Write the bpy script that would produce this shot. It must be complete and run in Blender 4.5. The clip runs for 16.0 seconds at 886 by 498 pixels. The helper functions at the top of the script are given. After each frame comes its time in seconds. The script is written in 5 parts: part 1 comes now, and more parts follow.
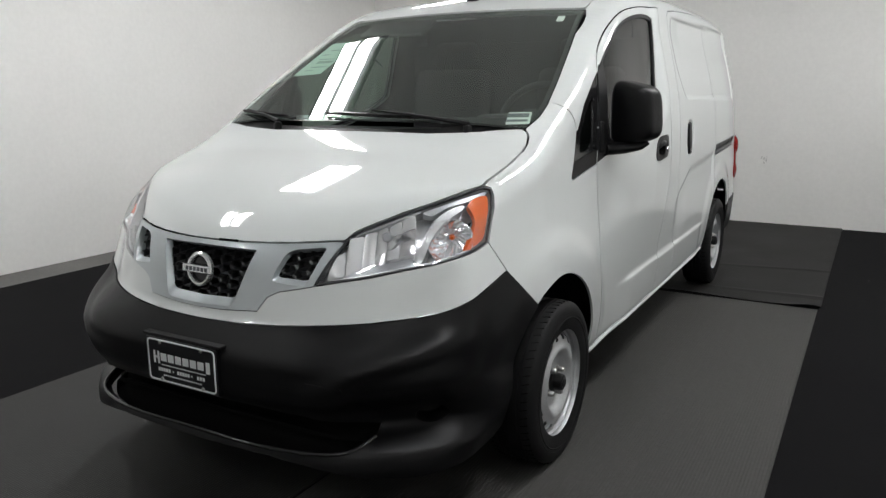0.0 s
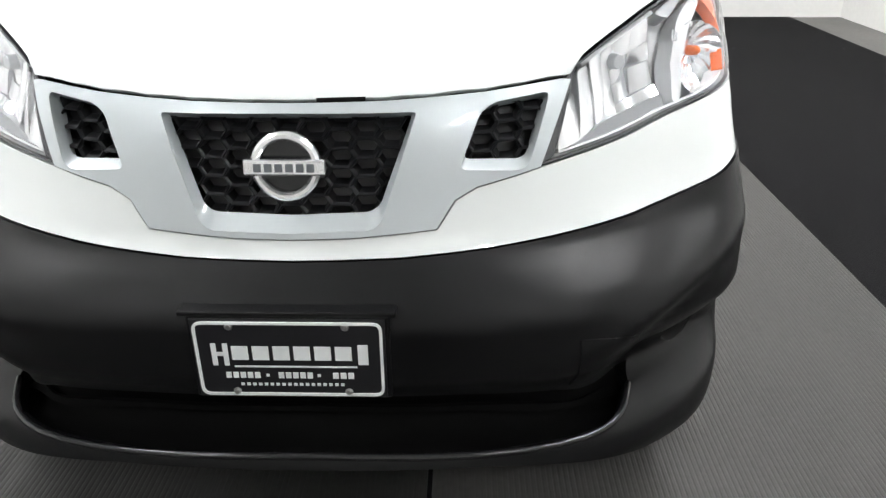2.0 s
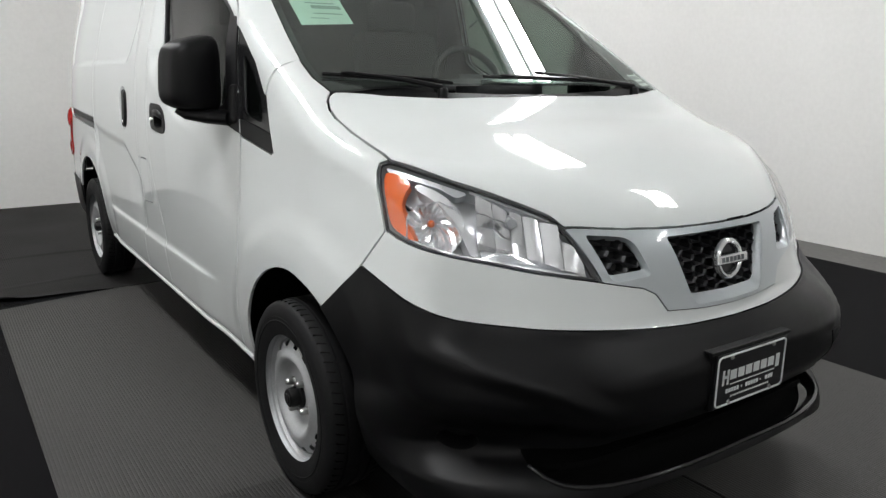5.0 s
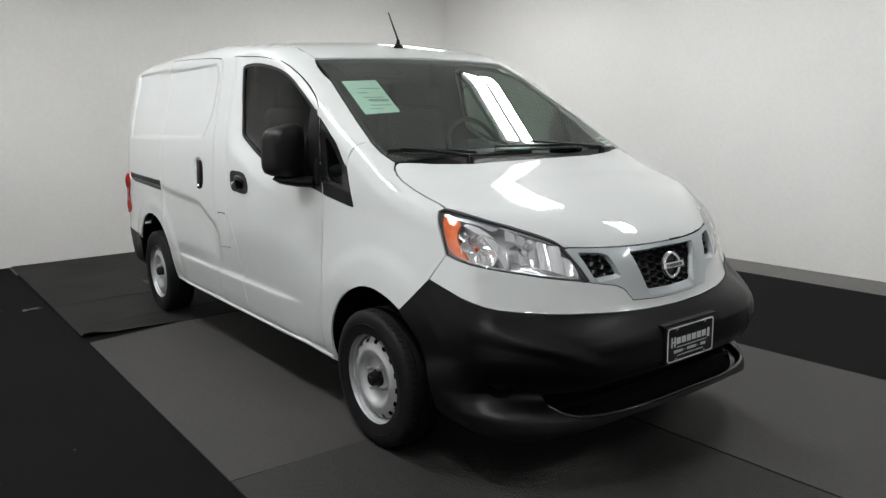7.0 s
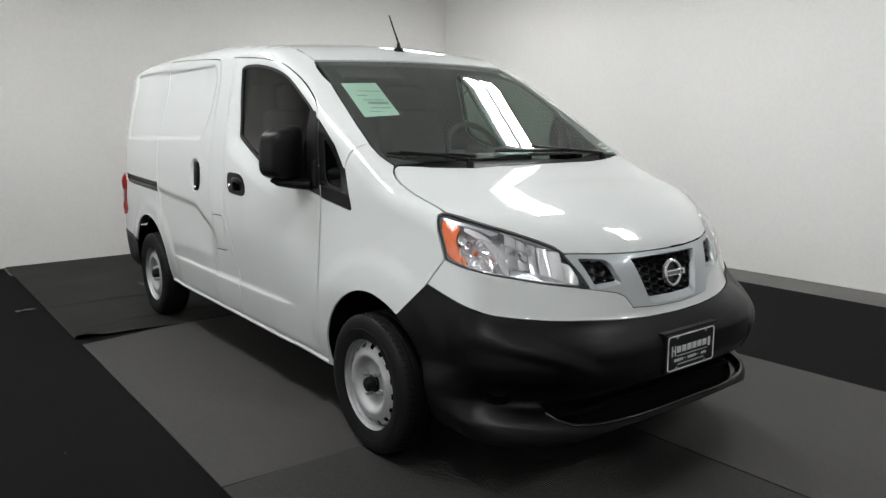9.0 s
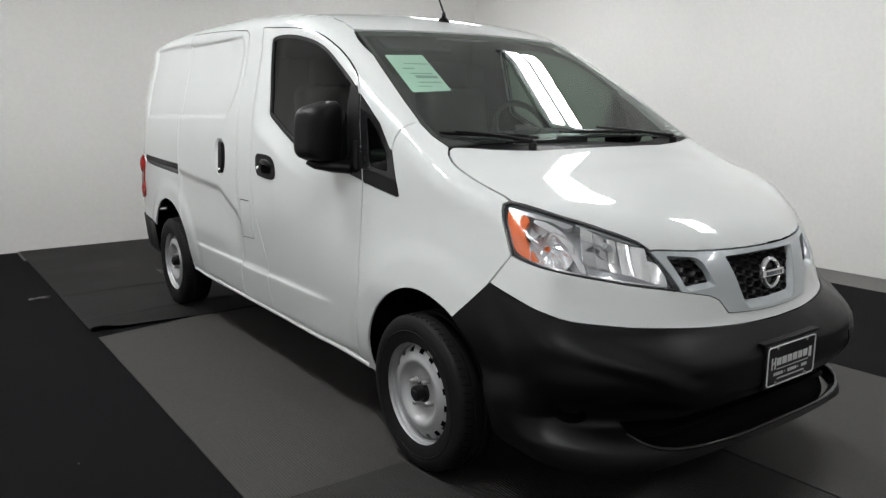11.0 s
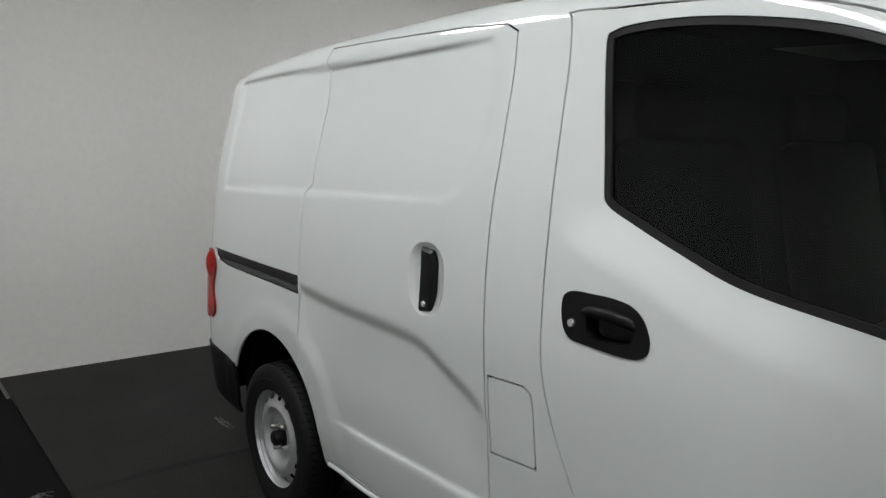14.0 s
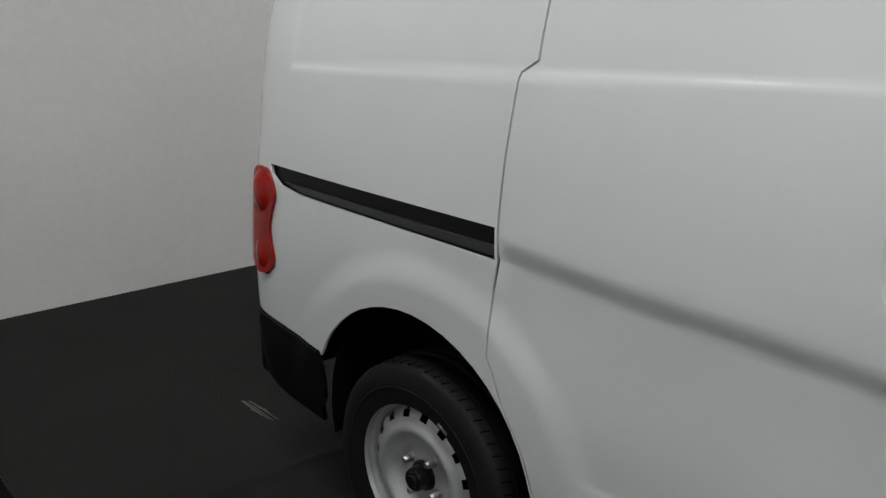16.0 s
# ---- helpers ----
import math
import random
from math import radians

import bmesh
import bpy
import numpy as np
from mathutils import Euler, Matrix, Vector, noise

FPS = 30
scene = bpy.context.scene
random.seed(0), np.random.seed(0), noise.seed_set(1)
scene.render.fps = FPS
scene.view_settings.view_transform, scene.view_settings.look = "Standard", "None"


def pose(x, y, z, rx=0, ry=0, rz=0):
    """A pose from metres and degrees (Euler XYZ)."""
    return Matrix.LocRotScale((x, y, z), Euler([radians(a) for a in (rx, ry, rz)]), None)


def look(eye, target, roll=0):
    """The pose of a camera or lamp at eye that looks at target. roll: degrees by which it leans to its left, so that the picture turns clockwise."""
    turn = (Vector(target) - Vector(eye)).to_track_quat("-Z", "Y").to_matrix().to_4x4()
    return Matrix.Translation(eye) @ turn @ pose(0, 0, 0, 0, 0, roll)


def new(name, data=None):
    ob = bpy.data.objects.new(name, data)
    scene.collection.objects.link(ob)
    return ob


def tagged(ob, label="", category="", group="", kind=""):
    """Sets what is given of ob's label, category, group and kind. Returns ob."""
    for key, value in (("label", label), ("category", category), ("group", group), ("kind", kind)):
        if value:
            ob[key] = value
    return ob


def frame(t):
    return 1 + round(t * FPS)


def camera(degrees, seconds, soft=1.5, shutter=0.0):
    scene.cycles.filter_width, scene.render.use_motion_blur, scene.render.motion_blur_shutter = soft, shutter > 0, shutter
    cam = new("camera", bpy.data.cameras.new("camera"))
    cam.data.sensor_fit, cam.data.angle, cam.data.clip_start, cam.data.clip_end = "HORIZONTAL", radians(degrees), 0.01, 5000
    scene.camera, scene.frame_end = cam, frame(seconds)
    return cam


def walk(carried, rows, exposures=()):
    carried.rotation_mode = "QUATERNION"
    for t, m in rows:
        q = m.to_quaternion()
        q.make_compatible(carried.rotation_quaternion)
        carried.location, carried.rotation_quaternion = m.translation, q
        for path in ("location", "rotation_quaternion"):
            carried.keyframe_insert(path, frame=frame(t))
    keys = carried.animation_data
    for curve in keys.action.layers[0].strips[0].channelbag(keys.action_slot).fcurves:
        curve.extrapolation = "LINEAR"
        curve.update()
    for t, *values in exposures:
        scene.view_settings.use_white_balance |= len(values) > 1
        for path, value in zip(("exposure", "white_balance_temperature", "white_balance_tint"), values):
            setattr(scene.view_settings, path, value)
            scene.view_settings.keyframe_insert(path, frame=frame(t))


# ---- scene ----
from mathutils.geometry import delaunay_2d_cdt

cam = camera(61.2, 16.0, soft=1.4)
PATH = [
    (0, (1.747, -2.394, 1.315), (0.774, -0.696, 0.902), -0.32),
    (0.5, (1.391, -2.215, 1.254), (0.611, -0.457, 0.704), -0.81),
    (1, (1.017, -2.092, 1.216), (0.394, -0.308, 0.562), -0.92),
    (1.5, (0.641, -2.038, 1.206), (0.263, -0.236, 0.424), -2.62),
    (2, (0.264, -1.887, 1.167), (0.212, -0.091, 0.290), -0.45),
    (2.5, (-0.091, -1.843, 1.170), (0.080, -0.040, 0.322), -0.02),
    (3, (-0.443, -1.861, 1.202), (0.068, -0.090, 0.426), 1.57),
    (3.5, (-0.812, -1.779, 1.195), (-0.040, -0.082, 0.470), 2.78),
    (4, (-1.188, -1.825, 1.221), (-0.275, -0.157, 0.602), 1.87),
    (4.5, (-1.494, -1.869, 1.256), (-0.421, -0.265, 0.730), 0.22),
    (4.7, (-1.558, -1.886, 1.247), (-0.469, -0.285, 0.748), 0.68),
    (6.8, (-2.383, -2.580, 1.375), (-1.195, -1.007, 1.036), -1.59),
    (7, (-2.407, -2.572, 1.385), (-1.225, -0.999, 1.027), -1.19),
    (7.5, (-2.423, -2.557, 1.376), (-1.266, -0.961, 1.036), -0.65),
    (8, (-2.415, -2.544, 1.381), (-1.262, -0.947, 1.036), -0.92),
    (8.5, (-2.404, -2.555, 1.382), (-1.213, -0.985, 1.038), -0.58),
    (8.7, (-2.396, -2.550, 1.378), (-1.208, -0.977, 1.041), -0.53),
    (10.8, (-2.380, -2.290, 1.339), (-1.162, -0.754, 0.944), 1.21),
    (11, (-2.311, -2.158, 1.337), (-1.154, -0.571, 0.958), 0.01),
    (11.5, (-2.211, -1.777, 1.340), (-1.238, -0.065, 0.992), 1.38),
    (12, (-2.208, -1.347, 1.354), (-1.147, 0.317, 1.026), 0.69),
    (12.5, (-2.124, -0.923, 1.351), (-1.027, 0.727, 1.081), 0.17),
    (13, (-2.102, -0.496, 1.363), (-0.973, 1.134, 1.103), 1.36),
    (13.5, (-2.098, -0.090, 1.395), (-0.877, 1.470, 1.122), -0.92),
    (14, (-2.052, 0.300, 1.387), (-0.842, 1.873, 1.141), -0.02),
    (14.5, (-2.072, 0.688, 1.391), (-0.820, 2.226, 1.133), 1.03),
    (15, (-2.054, 1.069, 1.398), (-0.771, 2.561, 1.044), -0.60),
    (15.5, (-1.957, 1.424, 1.363), (-0.635, 2.890, 1.043), -0.19),
    (16, (-1.945, 1.748, 1.317), (-0.586, 3.116, 0.786), 1.00),
]
walk(cam, [(t, look(eye, target, roll)) for t, eye, target, roll in PATH],
     exposures=[(0.0, 0.1), (0.5, 0.43), (1.0, 0.68), (1.5, 1.05), (2.0, 1.42), (2.5, 1.35), (3.0, 1.13), (3.5, 0.78), (4.0, 0.53), (4.7, 0.35), (7.0, 0.18), (11.0, 0.18), (12.0, 0.05), (13.0, -0.1), (14.0, -0.3), (14.5, -0.52), (15.5, -0.56), (16.0, -0.43)])

# ---- light ----
world = bpy.data.worlds.new("world")
scene.world = world
world.use_nodes = True
world.node_tree.nodes["Background"].inputs[0].default_value = (0.6, 0.62, 0.65, 1)
world.node_tree.nodes["Background"].inputs[1].default_value = 0.02
LAMP_POWER = 33.0
ROOM_RIGHT, ROOM_LEFT, ROOM_BACK, ROOM_FRONT, ROOM_TOP = 3.86, -3.79, 5.61, -5.4, 3.4


# ---- materials ----
def material(name, colour, rough=0.5, metal=0.0, coat=0.0, grain=(0, 0), bump=(0, 0), stains=(0, 0), spec=0.5):
    """A Principled surface. grain, stains: (scale, amount) of fine and of broad variation; bump: (scale, height in mm)."""
    m = bpy.data.materials.new(name)
    m.use_nodes = True
    n, l = m.node_tree.nodes, m.node_tree.links
    b = n["Principled BSDF"]
    b.inputs["Base Color"].default_value = (*colour, 1)
    b.inputs["Roughness"].default_value, b.inputs["Metallic"].default_value = rough, metal
    b.inputs["Coat Weight"].default_value, b.inputs["Coat Roughness"].default_value = coat, 0.03
    b.inputs["Specular IOR Level"].default_value = spec
    b.inputs["Coat IOR"].default_value = 1.8
    place = n.new("ShaderNodeTexCoord").outputs["Object"]
    last = None
    for scale, amount in (grain, stains):
        if not scale:
            continue
        t = n.new("ShaderNodeTexNoise")
        t.inputs["Scale"].default_value, t.inputs["Detail"].default_value = scale, 5
        l.new(place, t.inputs["Vector"])
        mix = n.new("ShaderNodeMix")
        mix.data_type, mix.blend_type = "RGBA", "MULTIPLY"
        ramp = n.new("ShaderNodeMapRange")
        ramp.inputs["From Min"].default_value, ramp.inputs["From Max"].default_value = 0.3, 0.7
        ramp.inputs["To Min"].default_value, ramp.inputs["To Max"].default_value = 1 - amount, 1 + amount
        l.new(t.outputs["Fac"], ramp.inputs["Value"])
        mix.inputs["Factor"].default_value = 1
        if last is None:
            mix.inputs["A"].default_value = (*colour, 1)
        else:
            l.new(last, mix.inputs["A"])
        l.new(ramp.outputs["Result"], mix.inputs["B"])
        last = mix.outputs["Result"]
        if scale == stains[0]:
            r2 = n.new("ShaderNodeMapRange")
            r2.inputs["To Min"].default_value, r2.inputs["To Max"].default_value = max(rough - 0.12, 0.02), min(rough + 0.12, 1)
            l.new(t.outputs["Fac"], r2.inputs["Value"])
            l.new(r2.outputs["Result"], b.inputs["Roughness"])
    if last is not None:
        l.new(last, b.inputs["Base Color"])
    if bump[0]:
        t = n.new("ShaderNodeTexNoise")
        t.inputs["Scale"].default_value, t.inputs["Detail"].default_value = bump[0], 4
        l.new(place, t.inputs["Vector"])
        bm = n.new("ShaderNodeBump")
        bm.inputs["Distance"].default_value, bm.inputs["Strength"].default_value = bump[1] / 1000, 1.0
        l.new(t.outputs["Fac"], bm.inputs["Height"])
        l.new(bm.outputs["Normal"], b.inputs["Normal"])
    return m


def glass(name, tint, rough=0.0, ior=1.5, veil=0.0, gloss_part=1.7):
    """A thin pane: what is behind it shows tinted, and its gloss grows towards grazing angles."""
    m = bpy.data.materials.new(name)
    m.use_nodes = True
    n, l = m.node_tree.nodes, m.node_tree.links
    n.remove(n["Principled BSDF"])
    clear, gloss, mix, fres = n.new("ShaderNodeBsdfTransparent"), n.new("ShaderNodeBsdfGlossy"), n.new("ShaderNodeMixShader"), n.new("ShaderNodeLayerWeight")
    clear.inputs["Color"].default_value = (*tint, 1)
    gloss.inputs["Roughness"].default_value = rough
    # gloss by angle, the same from both sides: 4 % head on, all at grazing angles
    power, span = n.new("ShaderNodeMath"), n.new("ShaderNodeMapRange")
    fres.inputs["Blend"].default_value = 0.5
    power.operation = "POWER"
    power.inputs[1].default_value = 4.5
    base = ((ior - 1) / (ior + 1)) ** 2
    span.inputs["To Min"].default_value, span.inputs["To Max"].default_value = gloss_part * base, 1.0
    l.new(fres.outputs["Facing"], power.inputs[0])
    l.new(power.outputs[0], span.inputs["Value"])
    l.new(span.outputs["Result"], mix.inputs[0])
    l.new(clear.outputs[0], mix.inputs[1])
    l.new(gloss.outputs[0], mix.inputs[2])
    last = mix.outputs[0]
    # a pale diffuse film brightens the pane in place of hazy reflections
    if veil:
        film, over = n.new("ShaderNodeBsdfDiffuse"), n.new("ShaderNodeMixShader")
        film.inputs["Color"].default_value = (0.55, 0.60, 0.56, 1)
        noise, span = n.new("ShaderNodeTexNoise"), n.new("ShaderNodeMapRange")
        noise.inputs["Scale"].default_value, noise.inputs["Detail"].default_value = 3.0, 4
        span.inputs["To Min"].default_value, span.inputs["To Max"].default_value = veil * 0.7, veil * 1.3
        l.new(noise.outputs["Fac"], span.inputs["Value"])
        l.new(span.outputs["Result"], over.inputs[0])
        l.new(last, over.inputs[1])
        l.new(film.outputs[0], over.inputs[2])
        last = over.outputs[0]
    l.new(last, n["Material Output"].inputs["Surface"])
    return m


def glow(name, colour, strength):
    m = bpy.data.materials.new(name)
    m.use_nodes = True
    b = m.node_tree.nodes["Principled BSDF"]
    b.inputs["Base Color"].default_value = (0.8, 0.8, 0.8, 1)
    b.inputs["Emission Color"].default_value = (*colour, 1)
    b.inputs["Emission Strength"].default_value = strength
    return m


PAINT = material("white_car_paint", (0.70, 0.728, 0.722), 0.5, coat=1.0, grain=(900, 0.015), stains=(1.7, 0.02), spec=0.15)
SILVER = material("silver_painted_plastic", (0.50, 0.54, 0.56), 0.38, metal=0.35, coat=0.4, grain=(1200, 0.05))
BLACK = material("black_grained_plastic", (0.0042, 0.0042, 0.0047), 0.40, grain=(700, 0.25), bump=(900, 0.2), stains=(6, 0.12), spec=0.22)
GLOSS_BLACK = material("gloss_black_trim", (0.012, 0.012, 0.013), 0.18, grain=(300, 0.1))
SEAM = material("dark_seam", (0.004, 0.004, 0.004), 0.9, spec=0.05)
LINER = material("wheel_arch_felt", (0.007, 0.007, 0.0075), 0.95, grain=(200, 0.3), bump=(300, 1.5), spec=0.1)
RUBBER = material("tyre_rubber", (0.008, 0.008, 0.0085), 0.6, grain=(150, 0.2), bump=(250, 0.4), stains=(9, 0.25), spec=0.2)
STEEL = material("silver_steel_wheel", (0.50, 0.51, 0.52), 0.42, metal=0.5, grain=(240, 0.08), stains=(12, 0.12))
BADGE = material("satin_chrome", (0.80, 0.81, 0.82), 0.2, metal=0.85)
CHROME = material("chrome", (0.86, 0.87, 0.88), 0.06, metal=1.0)
REFLECTOR = material("chromed_reflector", (0.95, 0.955, 0.96), 0.22, metal=0.6, bump=(40, 0.2))
DIM_REFLECTOR = material("dim_reflector_chrome", (0.86, 0.865, 0.88), 0.20, metal=0.8, bump=(30, 0.5))
LAMP_FLOOR = material("grey_lamp_floor", (0.27, 0.275, 0.285), 0.28, metal=0.4, grain=(90, 0.06))
LAMP_SILVER = material("bright_lamp_silver", (0.84, 0.85, 0.86), 0.22, metal=0.45, grain=(80, 0.04))
SEAL = material("black_window_rubber", (0.010, 0.010, 0.011), 0.45, grain=(300, 0.15), spec=0.3)
AMBER = material("amber_reflector", (0.80, 0.15, 0.03), 0.14, grain=(60, 0.10), bump=(90, 0.5), coat=0.6)
BEZEL = material("dark_lamp_bezel", (0.03, 0.031, 0.034), 0.35)
GRILLE_BLACK = material("black_grille_plastic", (0.016, 0.0165, 0.018), 0.42, grain=(300, 0.1), spec=0.35)
GREY_TRIM = material("grey_lamp_trim", (0.52, 0.535, 0.55), 0.28, metal=0.5)
RED = material("red_tail_lens", (0.30, 0.008, 0.006), 0.25, coat=0.08, grain=(60, 0.2), spec=0.2)
CLEAR = glass("clear_lamp_lens", (0.95, 0.96, 0.97))
SCREEN = glass("green_tinted_windscreen", (0.64, 0.76, 0.69), veil=0.045)
SIDE_GLASS = glass("green_tinted_side_glass", (0.17, 0.215, 0.185), veil=0.001, gloss_part=0.55)
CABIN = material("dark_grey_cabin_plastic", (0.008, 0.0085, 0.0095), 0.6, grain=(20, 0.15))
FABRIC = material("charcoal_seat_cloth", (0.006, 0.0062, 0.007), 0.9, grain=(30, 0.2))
GREEN_PAPER = material("glass_tinted_white_paper", (0.50, 0.68, 0.58), 0.7, grain=(90, 0.03))
PAPER = material("white_paper", (0.78, 0.80, 0.78), 0.7, grain=(90, 0.03))
PALE_INK = material("faint_tinted_print", (0.20, 0.30, 0.25), 0.7)
INK = material("grey_print", (0.12, 0.13, 0.14), 0.7)
WHITE_PRINT = material("white_print", (0.80, 0.82, 0.82), 0.5)
PLATE = material("black_plate_enamel", (0.010, 0.010, 0.012), 0.3, grain=(200, 0.1))
BRASS = material("zinc_screw", (0.45, 0.45, 0.44), 0.35, metal=1.0)
WALL = material("white_wall_paint", (0.87, 0.86, 0.84), 0.6, grain=(30, 0.02), stains=(0.7, 0.03), bump=(90, 0.3))
CEILING = material("grey_ceiling", (0.82, 0.82, 0.80), 0.9, grain=(20, 0.05))
BEAM = material("dark_ceiling_beam", (0.05, 0.05, 0.055), 0.6, grain=(30, 0.1))
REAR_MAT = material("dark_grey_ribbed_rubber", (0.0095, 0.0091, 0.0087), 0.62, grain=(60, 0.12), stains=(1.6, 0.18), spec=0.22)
FRONT_MAT = material("darker_grey_ribbed_rubber", (0.021, 0.0203, 0.0192), 0.62, grain=(60, 0.12), stains=(1.4, 0.18), spec=0.35)
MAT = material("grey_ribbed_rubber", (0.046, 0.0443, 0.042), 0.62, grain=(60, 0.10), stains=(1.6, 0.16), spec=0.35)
CARPET = material("black_carpet", (0.0052, 0.0048, 0.0058), 0.95, grain=(500, 0.4), bump=(700, 2.5), stains=(1.2, 0.12), spec=0.12)
CONCRETE = material("grey_concrete_floor", (0.13, 0.126, 0.12), 0.7, grain=(40, 0.12), stains=(1.5, 0.2), bump=(60, 0.5))
TUBE = glow("fluorescent_tube", (0.975, 0.985, 0.99), LAMP_POWER)
SCUFF = material("grey_scuff", (0.15, 0.145, 0.14), 0.8, grain=(60, 0.3))
FAINT_SCUFF = material("faint_wall_scuff", (0.58, 0.57, 0.56), 0.8, grain=(60, 0.3))
LINT = material("pale_lint", (0.19, 0.185, 0.18), 0.85, grain=(60, 0.3))


# ---- mesh helpers ----
def part(name, bm, mat, parent=None, label="", smooth=None):
    """Links a bmesh as one mesh object under a thing or a part. smooth: the angle over which edges stay sharp."""
    me = bpy.data.meshes.new(name)
    if smooth:
        bmesh.ops.recalc_face_normals(bm, faces=bm.faces)
        for f in bm.faces:
            f.smooth = True
        for e in bm.edges:
            e.smooth = len(e.link_faces) == 2 and e.calc_face_angle(0) < radians(smooth)
    bm.to_mesh(me)
    bm.free()
    me.materials.append(mat)
    ob = new(name, me)
    ob.parent = parent
    return tagged(ob, label)


def box(size, at=(0, 0, 0), bevel=0.0, segments=2):
    bm = bmesh.new()
    bmesh.ops.create_cube(bm, size=1, matrix=Matrix.LocRotScale(at, None, size))
    if bevel:
        bmesh.ops.bevel(bm, geom=bm.edges, offset=bevel, segments=segments, affect="EDGES", profile=0.5)
    return bm


def moved(bm, m):
    bmesh.ops.transform(bm, matrix=m, verts=bm.verts)
    return bm


def lathe(profile, n=64, axis="x"):
    """A turned mesh: profile of (distance from the axis, place along it)."""
    bm = bmesh.new()
    rings = []
    for r, h in profile:
        ring = []
        for i in range(n):
            a = math.tau * i / n
            c, s = r * math.cos(a), r * math.sin(a)
            ring.append(bm.verts.new((h, c, s) if axis == "x" else (c, s, h)))
        rings.append(ring)
    for a, b in zip(rings, rings[1:]):
        for i in range(n):
            bm.faces.new((a[i], a[(i + 1) % n], b[(i + 1) % n], b[i]))
    for ring, r in ((rings[0], profile[0][0]), (rings[-1], profile[-1][0])):
        if r < 1e-4:
            bmesh.ops.pointmerge(bm, verts=ring, merge_co=sum((v.co for v in ring), Vector()) / n)
    return bm


def tube(points, radius, n=10, ends=True):
    """A round bar along points; radius may be one number or one a point."""
    pts = [Vector(p) for p in points]
    radii = radius if isinstance(radius, (list, tuple)) else [radius] * len(pts)
    bm, rings = bmesh.new(), []
    for i, p in enumerate(pts):
        way = (pts[min(i + 1, len(pts) - 1)] - pts[max(i - 1, 0)]).normalized()
        q = way.to_track_quat("Z", "Y")
        rings.append([bm.verts.new(p + q @ Vector((radii[i] * math.cos(math.tau * k / n), radii[i] * math.sin(math.tau * k / n), 0))) for k in range(n)])
    for a, b in zip(rings, rings[1:]):
        for k in range(n):
            bm.faces.new((a[k], a[(k + 1) % n], b[(k + 1) % n], b[k]))
    if ends:
        bm.faces.new(rings[0][::-1])
        bm.faces.new(rings[-1])
    return bm


def joined(*some):
    out = bmesh.new()
    for bm in some:
        me = bpy.data.meshes.new("tmp")
        bm.to_mesh(me)
        bm.free()
        out.from_mesh(me)
        bpy.data.meshes.remove(me)
    return out


def dense(loop, res):
    loop = np.asarray(loop, float)
    out = []
    for a, b in zip(loop, np.roll(loop, -1, 0)):
        k = max(1, int(np.ceil(np.linalg.norm(b - a) / res)))
        out += [a + (b - a) * i / k for i in range(k)]
    return np.array(out)


def rounded(loop, r, n=4):
    """The polygon with its corners rounded by about r."""
    loop = np.asarray(loop, float)
    out = []
    for a, b, c in zip(np.roll(loop, 1, 0), loop, np.roll(loop, -1, 0)):
        da, dc = np.linalg.norm(a - b), np.linalg.norm(c - b)
        p, q = b + (a - b) * min(r / da, 0.45), b + (c - b) * min(r / dc, 0.45)
        for i in range(n + 1):
            s = i / n
            out.append((1 - s) ** 2 * p + 2 * s * (1 - s) * b + s * s * q)
    return np.array(out)


def flowing(points, n=4):
    """A smooth open line through points."""
    p = np.asarray(points, float)
    q = np.concatenate([[2 * p[0] - p[1]], p, [2 * p[-1] - p[-2]]])
    out = []
    for a, b, c, d in zip(q, q[1:], q[2:], q[3:]):
        for i in range(n):
            s = i / n
            out.append(0.5 * (2 * b + (c - a) * s + (2 * a - 5 * b + 4 * c - d) * s**2 + (3 * b - a - 3 * c + d) * s**3))
    return [tuple(v) for v in out] + [tuple(p[-1])]


def area(loop):
    x, y = np.asarray(loop, float).T
    return (x * np.roll(y, -1) - y * np.roll(x, -1)).sum() / 2


def inset(loop, d):
    """The polygon drawn in by d (out: minus)."""
    loop = np.asarray(loop, float)
    way = 1 if area(loop) > 0 else -1
    e = np.roll(loop, -1, 0) - loop
    e /= np.maximum(np.linalg.norm(e, axis=1), 1e-9)[:, None]
    n = np.stack([-e[:, 1], e[:, 0]], 1) * way
    both = n + np.roll(n, 1, 0)
    both /= np.maximum((both * both).sum(1), 0.6)[:, None] / 2
    return loop + both * d


def within_loop(p, loop):
    x, y = p.T
    inside = np.zeros(len(p), bool)
    for (ax, ay), (bx, by) in zip(loop, np.roll(loop, -1, 0)):
        cross = (ay > y) != (by > y)
        inside ^= cross & (x < (bx - ax) * (y - ay) / (by - ay + 1e-15) + ax)
    return inside


